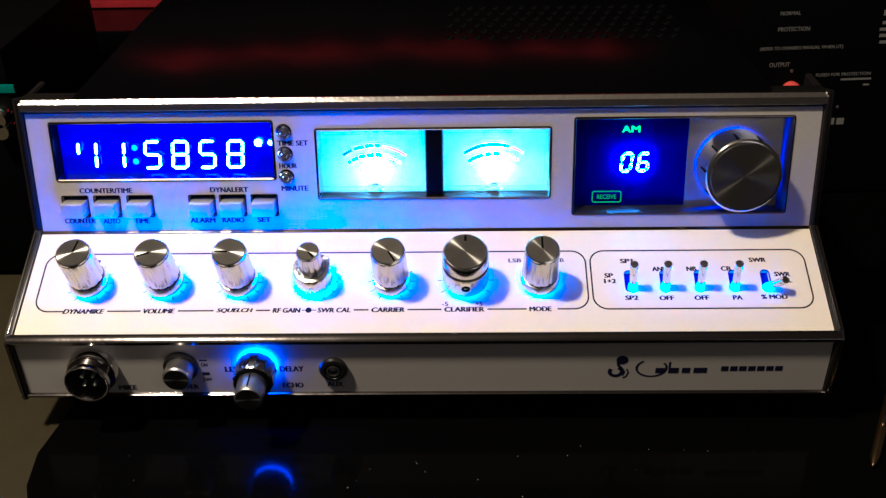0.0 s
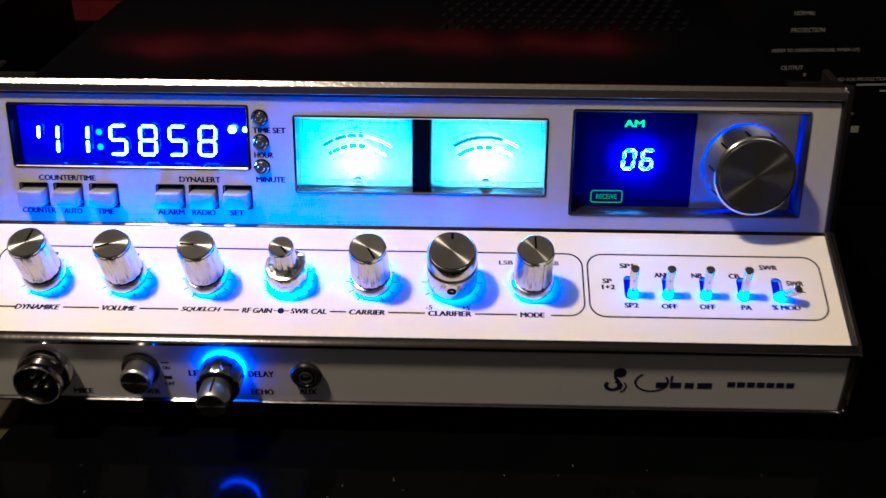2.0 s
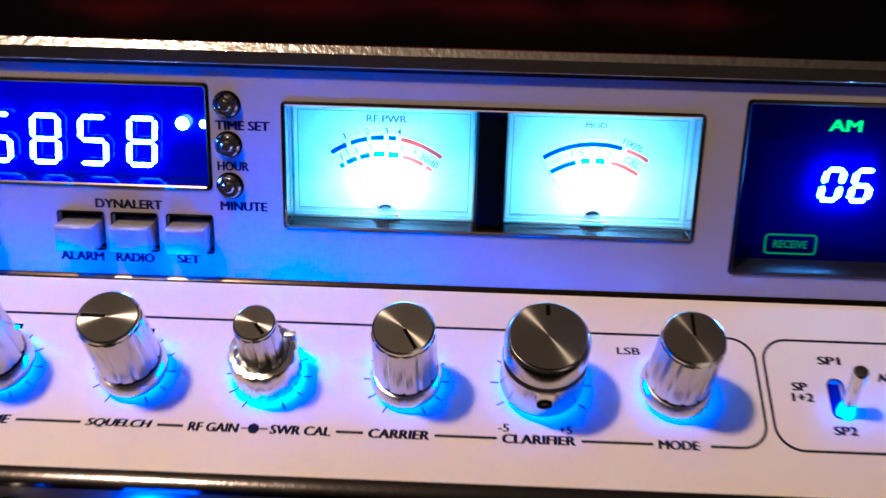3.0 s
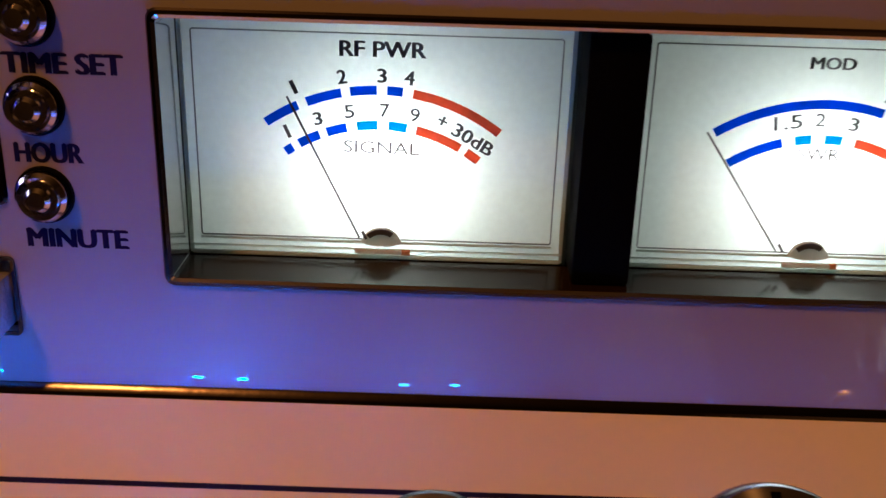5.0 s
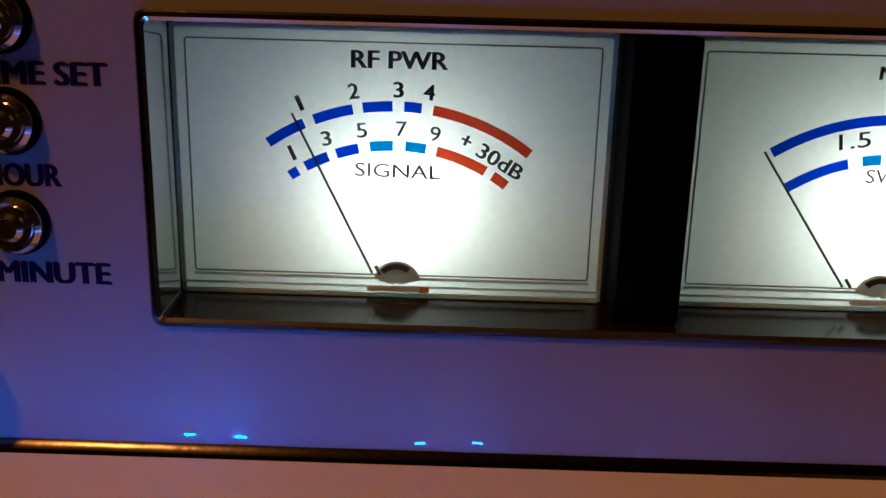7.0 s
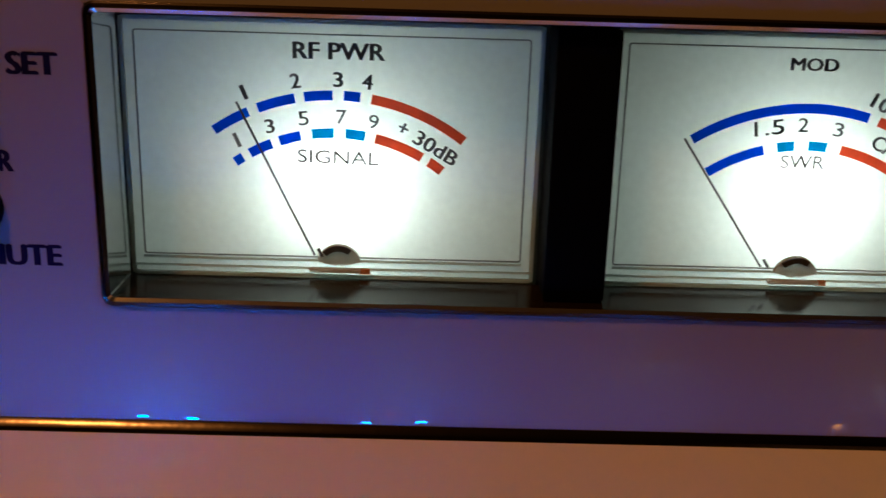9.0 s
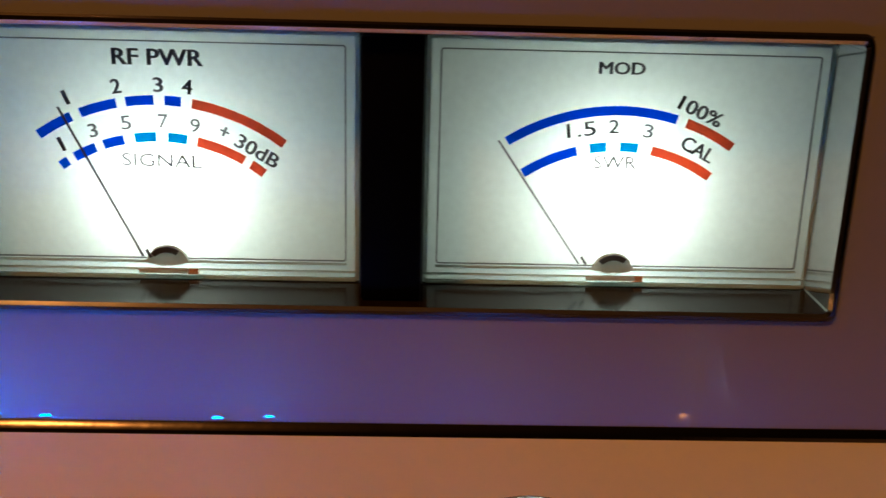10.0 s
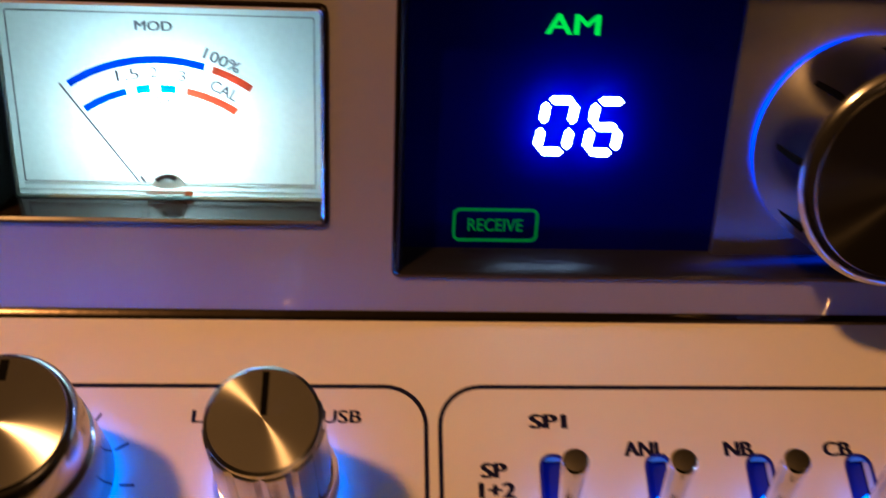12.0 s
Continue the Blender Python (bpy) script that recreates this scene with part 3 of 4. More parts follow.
DIAL = [("RF PWR", -23.9, 47.2, 2.1, 11.6, 0, .05), ("1", -35.9, 41.8, 1.9, 0.55, 24, .0), ("2", -29.4, 43.4, 1.9, 1.3, 8, .05), ("3", -24.0, 43.7, 1.9, 1.3, 2, .05),
        ("4", -20.3, 43.5, 1.9, 1.4, -5, .05), ("1", -36.9, 35.7, 1.9, 0.5, 24, .0), ("3", -32.7, 37.6, 1.8, 1.2, 12, .04), ("5", -28.4, 38.7, 1.8, 1.3, 6, 0.01),
        ("7", -23.6, 39.0, 1.8, 1.3, 0, 0.01), ("9", -19.5, 38.5, 1.8, 1.3, -6, 0.01), ("+", -15.7, 37.8, 1.3, 1.3, -25, .05), ("30dB", -11.5, 35.3, 1.9, 6.2, -30, .04),
        ("SIGNAL", -24.0, 33.8, 1.7, 10.4, -1, 0.005),
        ("MOD", 35.7, 47.2, 1.6, 6.1, 0, .05), ("1.5", 30.9, 39.1, 1.9, 3.8, 8, 0.01), ("2", 35.2, 39.6, 1.8, 1.3, 0, 0.01), ("3", 39.8, 39.1, 1.8, 1.3, -6, 0.01),
        ("100%", 46.5, 41.8, 1.9, 6.3, -24, .04), ("CAL", 46.6, 36.8, 1.9, 4.8, -27, .04), ("SWR", 35.7, 34.8, 1.7, 5.7, 0, 0.005)]
for text, u, v, high, wide, rz, bold in DIAL:
    writing(text, UP, u, v, high, wide, DIAL_INK, meters, -8.5, rz, bold)

# ---------------------------------------------------------------- channel window and tuning knob
chan = part("channel_window", frame_ring(75.2, 7.15, 182.0, 57.0, (1.6, 3.0, 4.0, 2.0), 0.5, -6.0), (JOINT, BLACK, BLACK), radio, "glossy black channel window", UP)
part("display_filter", block(57.0, 49.5, 1.5, 0, (103.7, 32.1, -7.0)), FILTER, chan, "dark blue display filter", UP)
part("knob_plate", block(50.4, 49.5, 2.0, 0.4, (157.4, 32.1, -6.2)), ALU, chan, "brushed metal plate behind the knob", UP)
for ch, u in (("0", 102.0), ("6", 110.3)):
    digit(ch, 4.8, 8.8, 1.35, chan, mm(UP, u, 33.4, -3.4), "lit white-blue segment", 0.14, (CHANNEL, HALO))
writing("AM", UP, 103.4, 50.2, 3.3, 9.0, GREEN, chan, -3.4, 0, 0.03)
part("receive_frame", outline(rounded(85.6, 12.7, 100.0, 18.3, 1.0, 4), 0.5, 0.15), GREEN_DIM, chan, "", mm(UP, 0, 0, -3.4))
writing("RECEIVE", UP, 92.8, 15.5, 2.3, 9.6, GREEN_DIM, chan, -3.4, 0, 0.02)

KNOB_AT = mm(UP, 155.4, 31.0)
tune = part("tuning_knob", lathe([(0, -4), (18.9, -4), (18.8, 1.5), (18.2, 13.8), (18.3, 14.6), (17.9, 15.3), (17.3, 15.7), (16.6, 15.8), (0, 15.8)], 80), KNOB, radio, "large chrome tuning knob", KNOB_AT)
part("knob_face", lathe([(0, 15.85), (16.3, 15.85), (16.1, 16.3), (0, 16.2)], 72), DARKCAP, tune, "dark spun-metal face", KNOB_AT)
part("light_ring", lathe([(16.8, -5.1), (18.4, -5.1), (18.4, -4.3), (16.8, -4.3), (16.8, -5.1)], 40), LED_FAINT, tune, "", KNOB_AT)
for k in range(10):
    part("grip_groove", block(1.0, 0.6, 11.4, 0.1, (0, 18.35, 7.6)), MATT, tune, "", KNOB_AT @ pose(0, 0, 0, 0, 0, 36 * k + 12))

# ---------------------------------------------------------------- push buttons and set buttons


def push_button(u):
    b = part("push_button", block(11.4, 7.6, 12.0, 0.7, (0, 0, 0.4)), SILVER, radio, "square silver push button", mm(UP, u, 12.9))
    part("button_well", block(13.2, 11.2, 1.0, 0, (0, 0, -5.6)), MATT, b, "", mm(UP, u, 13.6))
    part("well_rim", outline(rounded(-6.6, -5.6, 6.6, 5.6, 0.6, 3), 0.5, 0.4), TRIM, b, "", mm(UP, u, 13.6))
    part("button_face", block(10.6, 6.8, 0.4, 0.15, (0, 0, 6.5)), SILVER, b, "", mm(UP, u, 12.9))


for u in BUTTONS:
    push_button(u)
for v in (51.4, 40.1, 28.3):
    sb = part("set_button", lathe([(3.4, 0), (3.4, 1.6), (2.9, 2.2), (2.4, 2.0), (2.3, 0.8), (1.7, 0.8), (1.7, 2.6), (1.2, 3.2), (0, 3.3)], 28), CHROME, radio, "tiny chrome set button", mm(UP, -67.5, v))
    part("collar", lathe([(3.5, 0), (3.9, 0), (3.8, 0.6), (3.5, 0.7), (3.5, 0)], 28), MATT, sb, "", mm(UP, -67.5, v))

# ---------------------------------------------------------------- knobs on the sloping panel


def ring_light(p, r, parent, glow=LED):
    part("light_ring", lathe([(r - 1.2, 0.1), (r, 0.1), (r, 1.4), (r - 1.2, 1.4), (r - 1.2, 0.1)], 32), glow, parent, "glowing blue light ring", p)


def pips(p, parent, glow=PIP, back=9.8, places=(-6.0, 2.4)):
    """Two lights added behind a knob, for the blue glints and glow on the upper panel."""
    for x in places:
        y = math.sqrt(back * back - x * x) + 0.3
        part("glint_light", block(1.6, 0.6, 0.4, 0.15, (x, y, 4.3)), glow, parent, "added blue light that makes the ring glints", p)
        # added lip that keeps this light off the sloping panel
        part("light_blocker", block(3.6, 1.5, 0.3, 0.1, (x, y + 0.55, 3.92)), MATT, parent, "", p)


def ticks(p, r, parent, span=150, count=11):
    for k in range(count):
        a = -span + 2 * span * k / (count - 1)
        part("tick", block(0.35, 2.3, 0.08, 0, (0, r + 1.2, 0.06)), INK, parent, "", p @ pose(0, 0, 0, 0, 0, a))


def knob(u, v, pointer, top=27.2, r=7.9, scale=True, back=PIP):
    p = mm(MID, u, v)
    k = part("knob", lathe([(0, 7.2), (8.3, 7.2), (8.55, 7.7), (8.5, 12), (r + 0.3, top - 1.6), (r - 0.3, top - 1.2), (0, top - 1.2)], 60, 12, 0.42), KNOB, radio, "polished aluminium control knob", p, 12)
    part("flange", lathe([(0, 1.7), (9.3, 1.7), (9.7, 2.1), (9.7, 4.0), (9.5, 4.6), (9.0, 5.6), (8.7, 6.1), (7.9, 6.3), (0, 6.3)], 56), BRIGHT, k, "bright flange", p)
    part("cap", lathe([(0, top - 1.25), (r - 0.5, top - 1.25), (r + 0.05, top - 0.9), (r, top - 0.2), (r - 0.5, top + 0.1), (0, top + 0.1)], 56), CAP, k, "spun aluminium cap", p, 12)
    if back:
        pips(p, k, back)
    part("pointer", block(0.9, r - 1.6, 0.2, 0, (0, (r - 1.6) / 2 + 0.6, top + 0.15)), MATT, k, "", p @ pose(0, 0, 0, 0, 0, pointer))
    part("band", lathe([(7.0, 6.25), (8.1, 6.25), (8.1, 7.25), (7.0, 7.25)], 40), MATT, k, "", p)
    ring_light(p, 6.3, k)
    if scale:
        ticks(p, 9.2, k)
    return k


VK = 31.2
knob(-163.8, VK, -12)
knob(-126.6, VK, 110)
knob(-89.7, VK, 88)
knob(-15.0, VK, -150, back=PIP_MEDIUM)
knob(57.5, VK, 0, 27.4, 7.9, False, None)

# double knob
p = mm(MID, -52.6, VK)
rf = part("double_knob", lathe([(0, 1.3), (9.0, 1.3), (9.4, 1.9), (9.2, 12.6), (8.7, 13.3), (7.4, 13.5), (6.3, 12.6), (0, 12.6)], 60, 12, 0.4), BRIGHT, radio, "two-tier polished aluminium knob", p)
part("inner_knob", lathe([(0, 11.2), (5.8, 11.2), (5.8, 17), (5.5, 25.8), (5.1, 26.2), (0, 26.2)], 60, 12, 0.36), KNOB, rf, "", p)
part("cap", lathe([(0, 26.15), (5.0, 26.15), (5.35, 26.4), (5.3, 26.9), (4.9, 27.1), (0, 27.1)], 40), CAP, rf, "spun aluminium cap", p, 12)
part("pointer", block(0.9, 3.8, 0.2, 0, (0, 2.4, 27.15)), MATT, rf, "", p @ pose(0, 0, 0, 0, 0, -140))
part("tab", block(3.2, 1.6, 4.2, 0.5, (6.9, 4.6, 12.8)), ALU, rf, "", p)
ring_light(p, 8.6, rf, LED_STRONG)
pips(p, rf, PIP_STRONG, 9.5, (-2.1, 5.1))
ticks(p, 9.2, rf)

# clarifier knob with a set screw
p = mm(MID, 21.5, 31.6)
cl = part("clarifier_knob", lathe([(0, 2.4), (11.0, 2.4), (11.3, 3.0), (11.2, 15.6), (10.7, 16.2), (10.3, 16.5), (10.3, 17.2), (11.0, 17.7), (11.0, 23.4), (10.4, 24.6), (9.8, 25.0), (0, 25.0)], 72), KNOB, radio, "wide polished aluminium knob", p)
part("cap", lathe([(0, 25.05), (9.9, 25.05), (9.7, 25.4), (0, 25.3)], 64), DARKCAP, cl, "dark spun aluminium cap", p)
part("pointer", block(1.1, 3.0, 0.2, 0, (0, 7.6, 25.45)), MATT, cl, "", p)
part("screw_flat", block(4.6, 0.6, 7.4, 0.2, (0, -11.0, 11.4)), BRIGHT, cl, "", p)
part("set_screw", lathe([(0, 0), (2.1, 0), (2.1, 0.6), (1.2, 0.7), (1.1, 0.1), (0, 0.1)], 18), MATT, cl, "", p @ pose(0, -0.0111, 0.0100, 90, 0, 0))
ring_light(p, 8.2, cl)
ticks(p, 11.4, cl, 120, 9)

# ---------------------------------------------------------------- toggle switches


def toggle(u, tilt, yaw=0.0, ln=18.0, shift=0.0):
    p = mm(MID, u, 30.0)
    t = part("toggle_switch", block(3.8, 11.0, 1.0, 0, (0, 0.5, -3.0)), LED_SOFT, radio, "chrome toggle lever in a glowing blue slot", p)
    part("slot_rim", outline(rounded(-2.1, -5.3, 2.1, 6.3, 1.9, 5), 0.5, 0.3), LED_SOFT, t, "", p)
    m = p @ pose(shift / 1000, -0.0035, 0, tilt, yaw, 0)
    part("lever", lathe([(0, -2.5), (1.4, -2.5), (1.5, 1.0), (1.75, ln * 0.45), (2.05, ln - 0.8), (2.05, ln - 0.4), (1.85, ln - 0.05), (1.7, ln - 0.2), (1.3, ln - 0.15), (0, ln - 0.1)], 24), CHROME, t, "chrome lever", m)
    part("boot", lathe([(0, -1.0), (2.2, -1.0), (2.3, 0.4), (2.1, 2.0), (1.65, 4.4), (1.45, 5.2), (0, 5.2)], 16), LED_BOOT, t, "blue-lit lever socket", m)


for u in SWITCHES[:4]:
    toggle(u, -8, -4, 18.0, 1.2 if u == SWITCHES[0] else -0.2)
toggle(SWITCHES[4], 10, 30, 12)

# ---------------------------------------------------------------- print on the sloping panel


def strip(points, thick, high=0.08):
    bm = bmesh.new()
    rows = []
    n = len(points)
    for i in range(n):
        p0, p1 = Vector(points[max(i - 1, 0)]), Vector(points[min(i + 1, n - 1)])
        t = (p1 - p0).normalized()
        s = Vector((-t.y, t.x)) * thick / 2
        c = Vector(points[i])
        rows.append([bm.verts.new(((c + q * s).x / 1000, (c + q * s).y / 1000, z / 1000)) for q, z in ((1, 0), (1, high), (-1, high), (-1, 0))])
    for a, b in zip(rows, rows[1:]):
        for k in range(4):
            bm.faces.new((a[k], a[(k + 1) % 4], b[(k + 1) % 4], b[k]))
    bm.faces.new(rows[0])
    bm.faces.new(rows[-1][::-1])
    bmesh.ops.recalc_face_normals(bm, faces=bm.faces)
    return bm


loop = rounded(-188.4, 15.5, 80.8, 48.9, 7.0, 8)
part("printed_frame", strip([(-173.5, 15.5)] + [q for q in loop[18:27][::-1]] + loop[9:18][::-1] + loop[0:9][::-1] + loop[27:36][::-1] + [(65.5, 15.5)], 0.75), INK, radio, "", MID)
part("printed_frame", outline(rounded(83.1, 15.3, 188.5, 48.9, 7.0, 8), 0.75, 0.08), INK, radio, "", MID)
WORDS = [("DYNAMIKE", -163.8, 20.5, .25), ("VOLUME", -126.9, 15.6, .25), ("SQUELCH", -90.2, 17.8, .25), ("RF GAIN", -65.0, 13.6, .1), ("SWR CAL", -42.0, 16.2, .1), ("CARRIER", -16.0, 16.2, .1), ("CLARIFIER", 20.8, 19.5, 0), ("MODE", 57.3, 10.8, 0)]
for text, u, wide, lean in WORDS:
    writing(text, MID, u, 14.4, 2.7, wide, INK, radio, 0.02, 0, 0.09, lean)
for a, b in zip(WORDS, WORDS[1:]):
    x0, x1 = a[1] + a[2] / 2 + 1.3, b[1] - b[2] / 2 - 1.3
    if a[0] == "RF GAIN":
        bar(MID, (x0 + x1) / 2, 14.4, x1 - x0 + 1.5, 0.4, INK, radio)
        part("printed_dot", lathe([(0, 0), (1.5, 0), (1.5, 0.1), (0, 0.1)], 20), INK, radio, "", mm(MID, -54.4, 14.4))
    else:
        bar(MID, (x0 + x1) / 2, 14.4, x1 - x0, 0.75, INK, radio)
for text, u, v, wide in (("-5", 11.5, 17.6, 3.0), ("+5", 27.8, 17.6, 3.6), ("LSB", 46.0, 43.6, 6.5), ("AM", 57.5, 46.6, 4.5), ("USB", 67.0, 43.6, 6.5)):
    writing(text, MID, u, v, 2.3, wide, INK, radio, 0.02, 0, 0.045)
for text, u, v, wide in (("SP1", 101.0, 42.8, 6.4), ("SP", 91.6, 34.0, 4.4), ("1+2", 92.0, 30.6, 6.0), ("SP2", 101.6, 20.6, 6.4), ("ANL", 116.6, 37.8, 7.0), ("OFF", 118.4, 20.4, 7.2),
                         ("NB", 132.4, 37.8, 5.0), ("OFF", 135.2, 20.4, 7.2), ("CB", 149.2, 37.8, 5.0), ("PA", 152.4, 20.4, 4.8), ("SWR", 165.4, 43.0, 8.4), ("SWR", 176.0, 34.2, 7.8), ("CAL", 176.6, 30.4, 7.0), ("% MOD", 170.0, 20.7, 12.8)):
    writing(text, MID, u, v, 2.6, wide, INK, radio, 0.02, 0, 0.09)

# print on the upper panel
for text, u, v, wide in (("COUNTER/TIME", -159.4, 21.9, 27.0), ("DYNALERT", -97.0, 21.9, 19.5), ("COUNTER", -174.6, 5.9, 16.0), ("AUTO", -158.4, 5.7, 8.8), ("TIME", -142.9, 5.7, 8.0), ("ALARM", -111.8, 5.8, 13.0), ("RADIO", -96.2, 5.8, 11.4), ("SET", -80.5, 5.9, 7.0),
                         ("TIME SET", -63.4, 45.6, 15.4), ("HOUR", -66.4, 34.0, 9.0), ("MINUTE", -63.8, 22.3, 13.6)):
    writing(text, UP, u, v, 2.7, wide, INK, radio, 0.02, 0, 0.085)

# ---------------------------------------------------------------- lower panel
p = mm(LOW, -159.0, -17.4)
mike = part("microphone_socket", lathe([(0, 2), (9.0, 2), (9.0, 9), (9.6, 12.2), (10.2, 12.6), (10.6, 12.0), (10.4, 5.5), (11.6, 5.0), (12.2, 3.4), (12.0, 0), (0, 0)], 48), SMOKE, radio, "chrome microphone socket with pins", p)
part("thread", lathe([(10.5, 5.2), (10.9, 5.6), (10.5, 6.0), (10.9, 6.6), (10.5, 7.2), (10.9, 7.8), (10.5, 8.4), (10.9, 9.0), (10.5, 9.6)], 40), TRIM, mike, "", p)
part("insert", lathe([(0, 6.0), (8.9, 6.0), (8.9, 5.0), (0, 5.0)], 32), MATT, mike, "", p)
for k in range(4):
    part("pin", lathe([(0, 6), (0.9, 6), (0.9, 9.5), (0.4, 10.2), (0, 10.2)], 12), ALU, mike, "", p @ pose(0.0036 * math.cos(radians(45 + 90 * k)), 0.0036 * math.sin(radians(45 + 90 * k)), 0))

p = mm(LOW, -116.4, -16.4)
pw = part("power_button", lathe([(0, 0.5), (6.6, 0.5), (6.8, 9.6), (6.2, 10.4), (0, 10.4)], 40), ALU, radio, "round aluminium power button", p)
part("collar", lathe([(6.9, 0), (8.6, 0), (8.4, 1.8), (7.6, 2.4), (6.9, 2.0), (6.9, 0)], 40), BLACK, pw, "", p)
part("cap", lathe([(0, 10.45), (6.1, 10.45), (6.0, 10.7), (0, 10.65)], 40), CAP, pw, "", p)

p = mm(LOW, -79.3, -15.6)
ec = part("echo_knob", lathe([(0, 2.4), (9.6, 2.4), (9.9, 3.2), (9.6, 12.6), (9.0, 13.4), (7.4, 13.6), (0, 13.6)], 60, 12, 0.36), KNOB, radio, "two-tier chrome echo knob", p)
part("inner_knob", lathe([(6.6, 14.0), (6.9, 14.6), (6.7, 24.4), (6.2, 25.3), (0, 25.4)], 48), ALU, ec, "", p)
part("cap", lathe([(0, 25.45), (6.1, 25.45), (6.0, 25.7), (0, 25.65)], 48), CAP, ec, "", p)
part("band", lathe([(7.9, 14.2), (8.8, 14.0), (8.8, 15.2), (7.9, 15.2)], 40), MATT, ec, "", p)
part("pointer", block(0.7, 0.5, 9.0, 0, (0, 6.8, 19.5)), MATT, ec, "", p)
part("light_ring", lathe([(8.0, 0.1), (9.6, 0.1), (9.6, 1.3), (8.0, 1.3), (8.0, 0.1)], 32), LED_ECHO, ec, "glowing blue light ring", p)

p = mm(LOW, -42.6, -18.0)
aux = part("aux_socket", lathe([(6.6, 0), (7.0, 1.6), (6.2, 2.6), (4.6, 2.8), (4.2, 2.0), (3.4, 1.9), (3.2, 2.6), (2.4, 2.6), (2.0, -2), (0, -2)], 36), BLACK, radio, "black round auxiliary socket", p)
part("contact", lathe([(2.6, 2.62), (3.1, 2.62), (3.1, 2.9), (2.6, 2.9), (2.6, 2.62)], 24), ALU, aux, "", p)
for text, u, v, high, wide in (("MIKE", -145.0, -29.9, 3.0, 9.0), ("POWER", -116.5, -29.6, 3.0, 13.6), ("ON", -105.2, -15.9, 2.0, 3.4), ("OFF", -104.7, -25.0, 2.0, 4.4), ("LEVEL", -89.6, -18.6, 3.4, 12.0),
                               ("DELAY", -63.0, -18.5, 3.4, 11.8), ("ECHO", -63.3, -28.8, 3.2, 10.4), ("AUX", -42.6, -28.2, 3.2, 8.0)):
    writing(text, LOW, u, v, high, wide, INK, radio, 0.02, 0, 0.09)
bar(LOW, -105.4, -13.0, 3.6, 0.8, INK, radio)
bar(LOW, -105.0, -21.4, 3.6, 1.9, INK, radio)

# maker's mark as plain shapes
part("emblem", arc(2.0, 3.9, 20, 310, 0.1, 28), INK, radio, "", LOW @ Matrix.Translation((0.0935, -0.0212, 0)) @ Matrix.Diagonal((1.0, 0.85, 1, 1)))
part("emblem", arc(0.0, 2.6, 0, 360, 0.1, 24), INK, radio, "", LOW @ Matrix.Translation((0.0962, -0.0140, 0)) @ Matrix.Diagonal((1.1, 1.0, 1, 1)))
part("emblem", strip([(94.2, -14.6), (94.4, -17.0), (96.2, -19.2), (97.4, -21.2), (96.6, -23.4)], 1.4, 0.1), INK, radio, "", LOW)
part("emblem", strip([(98.6, -19.6), (99.6, -21.6), (98.6, -24.2), (97.0, -25.0)], 0.8, 0.1), INK, radio, "", LOW)
part("emblem", arc(6.6, 7.7, 55, 325, 0.1, 36), INK, radio, "", LOW @ Matrix.Translation((0.1105, -0.0190, 0)) @ Matrix.Diagonal((1.0, 0.72, 1, 1)))
for u, wide in ((114.8, 4.6), (121.2, 5.0), (127.2, 4.0), (134.0, 6.4)):
    part("emblem", block(wide, 3.2, 0.1, 0, (0, 0, 0.05)), INK, radio, "", mm(LOW, u, -20.6))
bar(LOW, 119.1, -17.0, 1.1, 3.4, INK, radio, name="emblem")
for k in range(7):
    part("emblem", block(3.5, 2.9, 0.1, 0, (0, 0, 0.05)), INK, radio, "", mm(LOW, 145.6 + 4.3 * k, -19.6))

# ---------------------------------------------------------------- things round the radio
AMP = pose(0.38, 0.32, DESK)
amp = thing("power_supply", AMP, "black power supply with pale lettering behind the radio", "power supply")
AF = plane((0, 0.25, BASE), radians(90))
part("case", block(350, 193, 133, 3, (379, 43.4, -66.7)), MATT, amp, "black painted steel case", AF)
part("faceplate", block(344, 187, 1.2, 0.4, (379, 43.4, 0)), MATT, amp, "", AF)
for text, u, v, high, wide in (("NORMAL", 233.2, 78.2, 2.6, 13), ("PROTECTION", 237, 67.7, 2.8, 20.5), ("(REFER TO OWNER'S MANUAL WHEN LIT)", 244, 54.7, 3.0, 54), ("OUTPUT", 231.3, 43.4, 3.0, 13.6),
                               ("FUSED FOR PROTECTION", 274.6, 36.4, 2.2, 36)):
    writing(text, AF, u, v, high, wide, PALE, amp, 0.7, 1.5, 0.015)
for u, v, wide, high in ((283.5, 33.0, 20, 1.3), (291, 29.0, 4, 1.2), (299.5, 78, 13, 3.6), (299, 71.4, 11, 2.0), (299, 67.0, 13, 2.0), (299, 62.8, 12, 2.0), (299.5, 58.4, 11, 2.0)):
    bar(AF, u, v, wide, high, PALE, amp, 0.7, 1.5, 0.2, "printed_bar")
for u, wide in ((272.5, 4.2), (278.6, 5)):
    bar(AF, u, 2.7, wide, 4.6, PALE, amp, 0.7, 1.5, 0.2, "printed_bar")
part("terminal", lathe([(0, 0), (5.8, 0), (6.3, 2.5), (6.1, 11.6), (5, 15), (2.5, 16.6), (0, 17)], 28), RED_CAP, amp, "red terminal cap", mm(AF, 241, 26.0))
for u, v in ((221, 33), (240, 39), (275, 13)):
    part("screw", lathe([(0, 0), (1.2, 0), (1.0, 0.6), (0, 0.8)], 12), ALU, amp, "", mm(AF, u, v, 0.6))


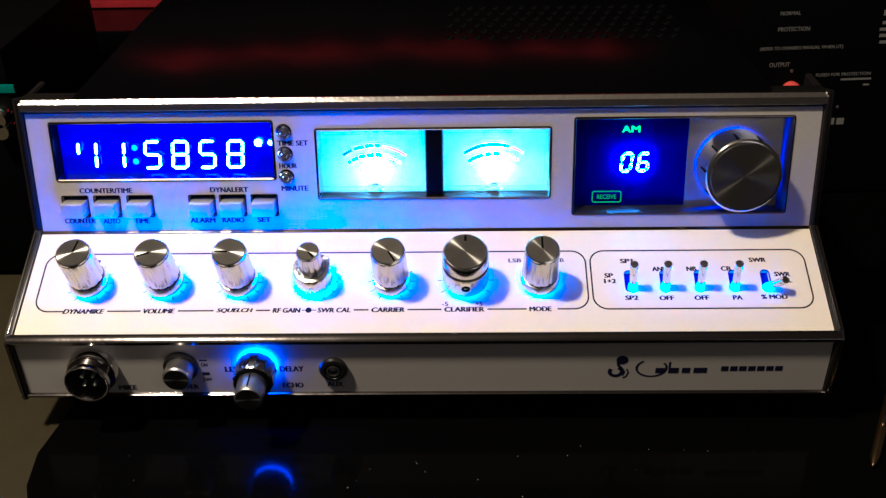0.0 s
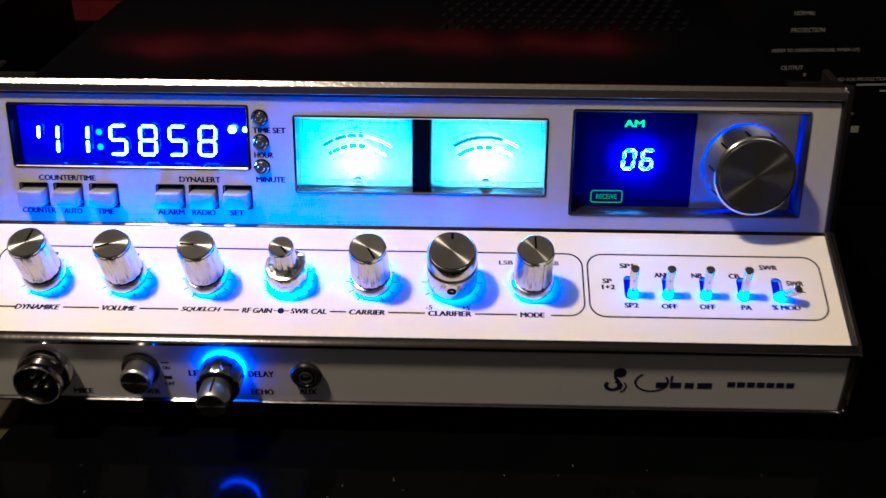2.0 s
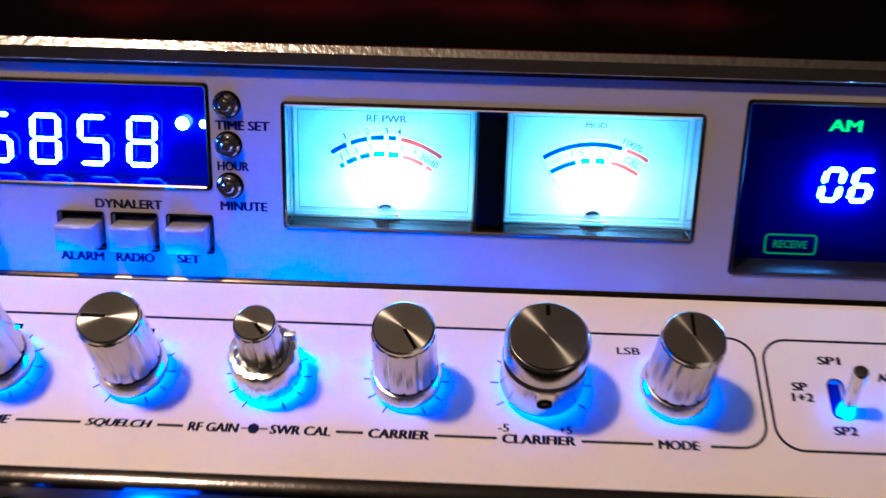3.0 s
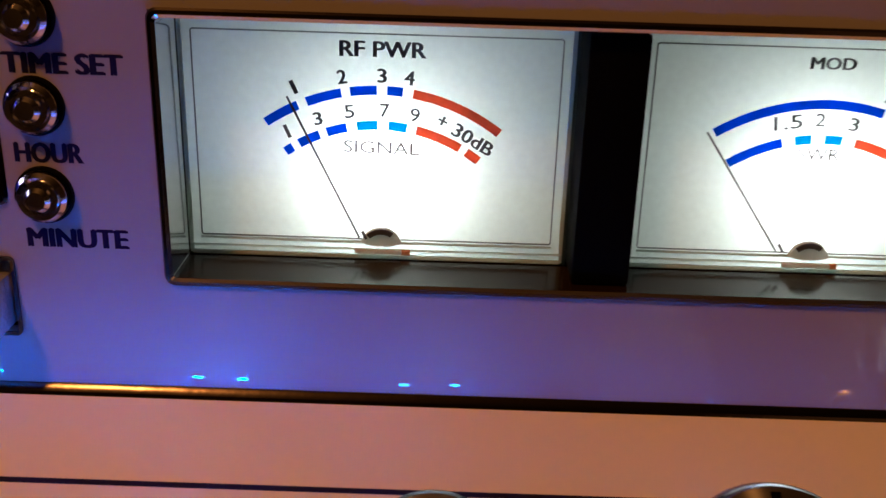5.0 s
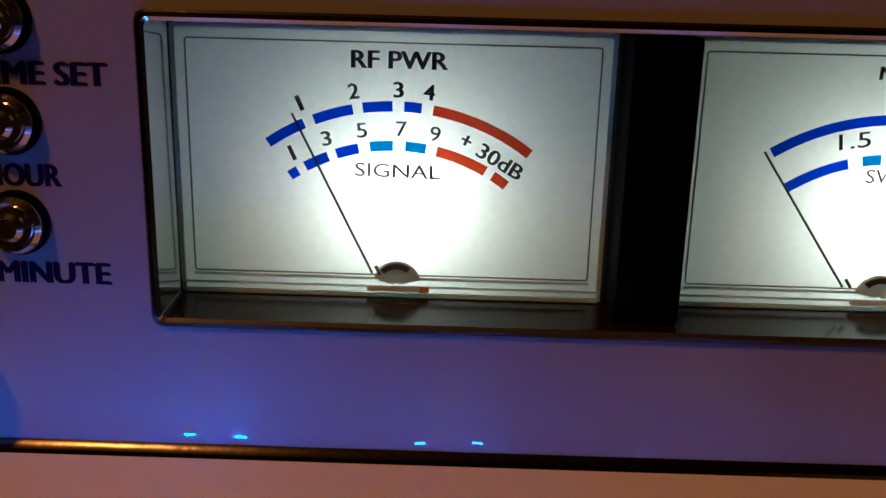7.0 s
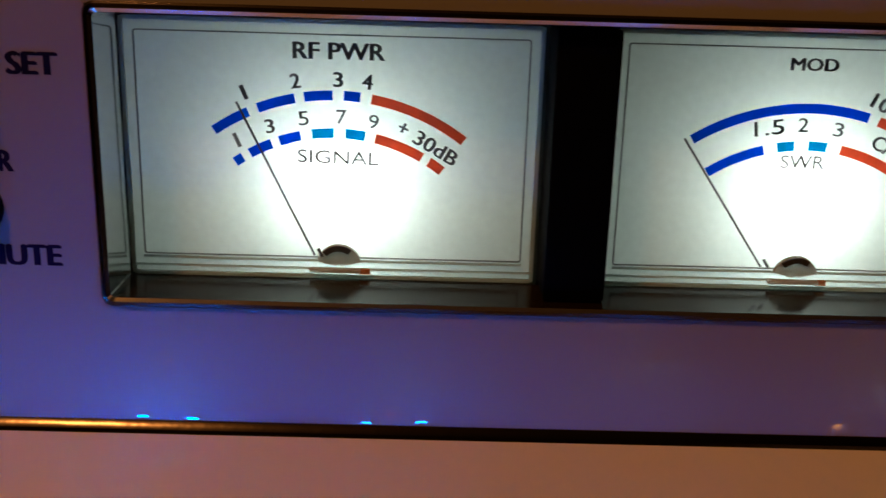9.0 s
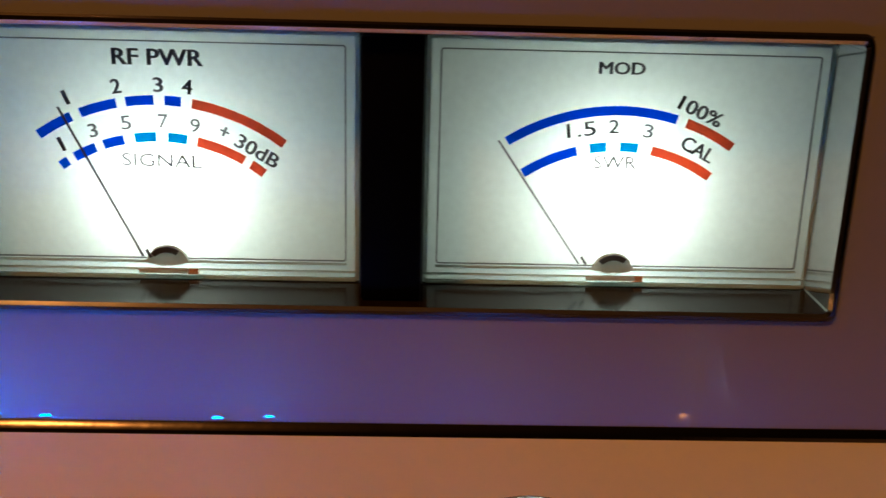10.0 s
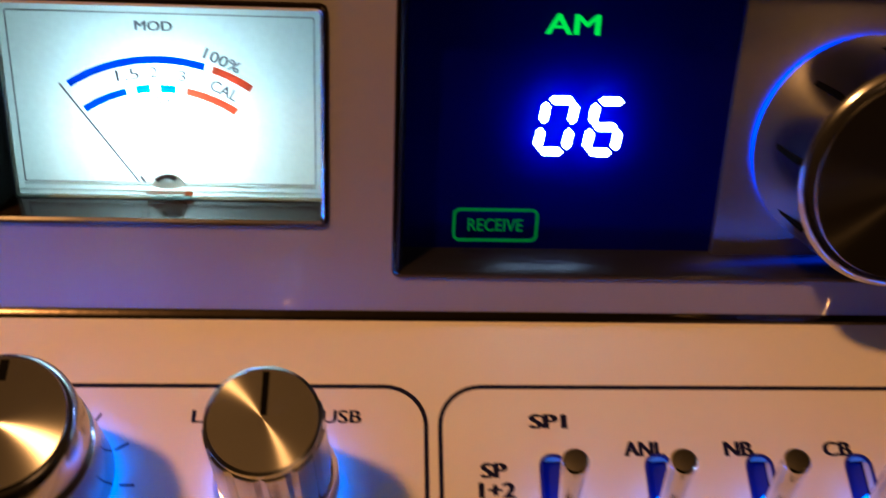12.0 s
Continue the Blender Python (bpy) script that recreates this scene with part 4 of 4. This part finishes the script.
def cloth():
    bm = bmesh.new()
    nx, ny = 90, 24
    rows = []
    for i in range(nx + 1):
        x = -0.32 + 0.54 * i / nx
        row = []
        for j in range(ny):
            a = 2 * math.pi * j / ny
            lump = 1 + 0.22 * math.sin(x * 42) + 0.12 * math.sin(x * 97 + a) + 0.12 * noise.noise(Vector((x * 30, math.cos(a) * 2, math.sin(a) * 2)))
            ends = min(1.0, 8 * min(i, nx - i) / nx + 0.15)
            row.append(bm.verts.new((x, 0.034 * lump * ends * math.cos(a), 0.030 * (lump * ends * math.sin(a) + 1.25))))
        rows.append(row)
    for a, b in zip(rows, rows[1:]):
        for j in range(ny):
            bm.faces.new((a[j], b[j], b[(j + 1) % ny], a[(j + 1) % ny]))
    bm.faces.new(rows[0])
    bm.faces.new(rows[-1])
    bmesh.ops.recalc_face_normals(bm, faces=bm.faces)
    return bm


solid("back_shelf", block(640, 150, 94, 4, (-90, 420, 789)), COVER, "glossy black shelf unit behind the radio", "shelf")
solid("black_case", block(560, 50, 130, 3, (-50, 462, 901)), MATT, "black case standing on the shelf", "case")
solid("red_cloth_roll", cloth(), RED_CLOTH, "crumpled red cloth roll lying on the black case", "cloth", pose(0, 0.462, 0.972))
solid("red_box", block(88, 30, 40, 5, (-252, 419, 856)), RED_CLOTH, "red cloth-covered box on the shelf", "box")
solid("red_folded_cloth", block(390, 26, 26, 8, (-5, 421, 849), 4), RED_CLOTH, "red cloth folded along the glossy shelf", "cloth")
DOME = pose(-0.0655, 0.328, DESK)
dome = thing("ivory_dome_knob", DOME, "small ivory dome on a dark post behind the radio", "knob")
part("post", lathe([(0, 0), (9, 0), (7, 4), (5, 126), (0, 126)], 20), MATT, dome, "", DOME)
part("dome", lathe([(0, 126), (5.5, 126), (7.5, 132), (8.5, 138), (7.5, 143), (4, 146), (0, 147)], 28), IVORY, dome, "", DOME)

left = thing("black_tuner_box", pose(-0.33, 0.22, DESK), "black equipment box with chrome knobs beside the radio", "equipment")
LF = plane((0, 0.15, BASE), radians(90))
part("case", block(190, 146, 150, 3, (-334, 20.1, -75)), MATT, left, "", LF)
for v in (12, 0):
    part("chrome_knob", lathe([(0, 0), (6, 0), (6.4, 2), (5.6, 9), (4.8, 10), (0, 10)], 28), CHROME, left, "", mm(LF, -246, 47 + v * 0.6))
part("teal_strip", block(14, 5, 1.0, 0.2, (-243, 70, 0.6)), shader("teal_label", (0.02, 0.16, 0.15), 0.5, grain=0.2), left, "", LF)

pen = thing("brass_pen", pose(0.212, -0.02, DESK), "thin brass-coloured pen lying on the black glass", "pen")
PP = pose(0.2095, -0.034, DESK + 0.0025, 0, 90, 62)
part("barrel", lathe([(0, 0), (0.8, 2), (2.2, 8), (2.4, 60), (2.0, 62), (0, 62)], 20), shader("brass", (0.5, 0.36, 0.12), 0.3, 1.0, grain=0.2, stains=0.2), pen, "", PP)
part("clip", block(1.0, 1.2, 26, 0.2, (-2.8, 0, 44)), CHROME, pen, "", PP)

rnd = random.Random(7)
bm = bmesh.new()
for k in range(70):
    x, y, r = rnd.uniform(-0.15, 0.2), rnd.uniform(-0.16, -0.015), rnd.uniform(0.0001, 0.00032)
    top = bm.verts.new((x, y, r))
    ring = [bm.verts.new((x + r * math.cos(a) * rnd.uniform(0.7, 1.5), y + r * math.sin(a), 0)) for a in (0, 1.3, 2.5, 3.8, 5.0)]
    for i in range(5):
        bm.faces.new((ring[i], ring[(i + 1) % 5], top))
solid("dust_specks", bm, PALE, "scattered pale dust specks on the black glass", "dust", pose(0, 0, DESK), kind="stuff")
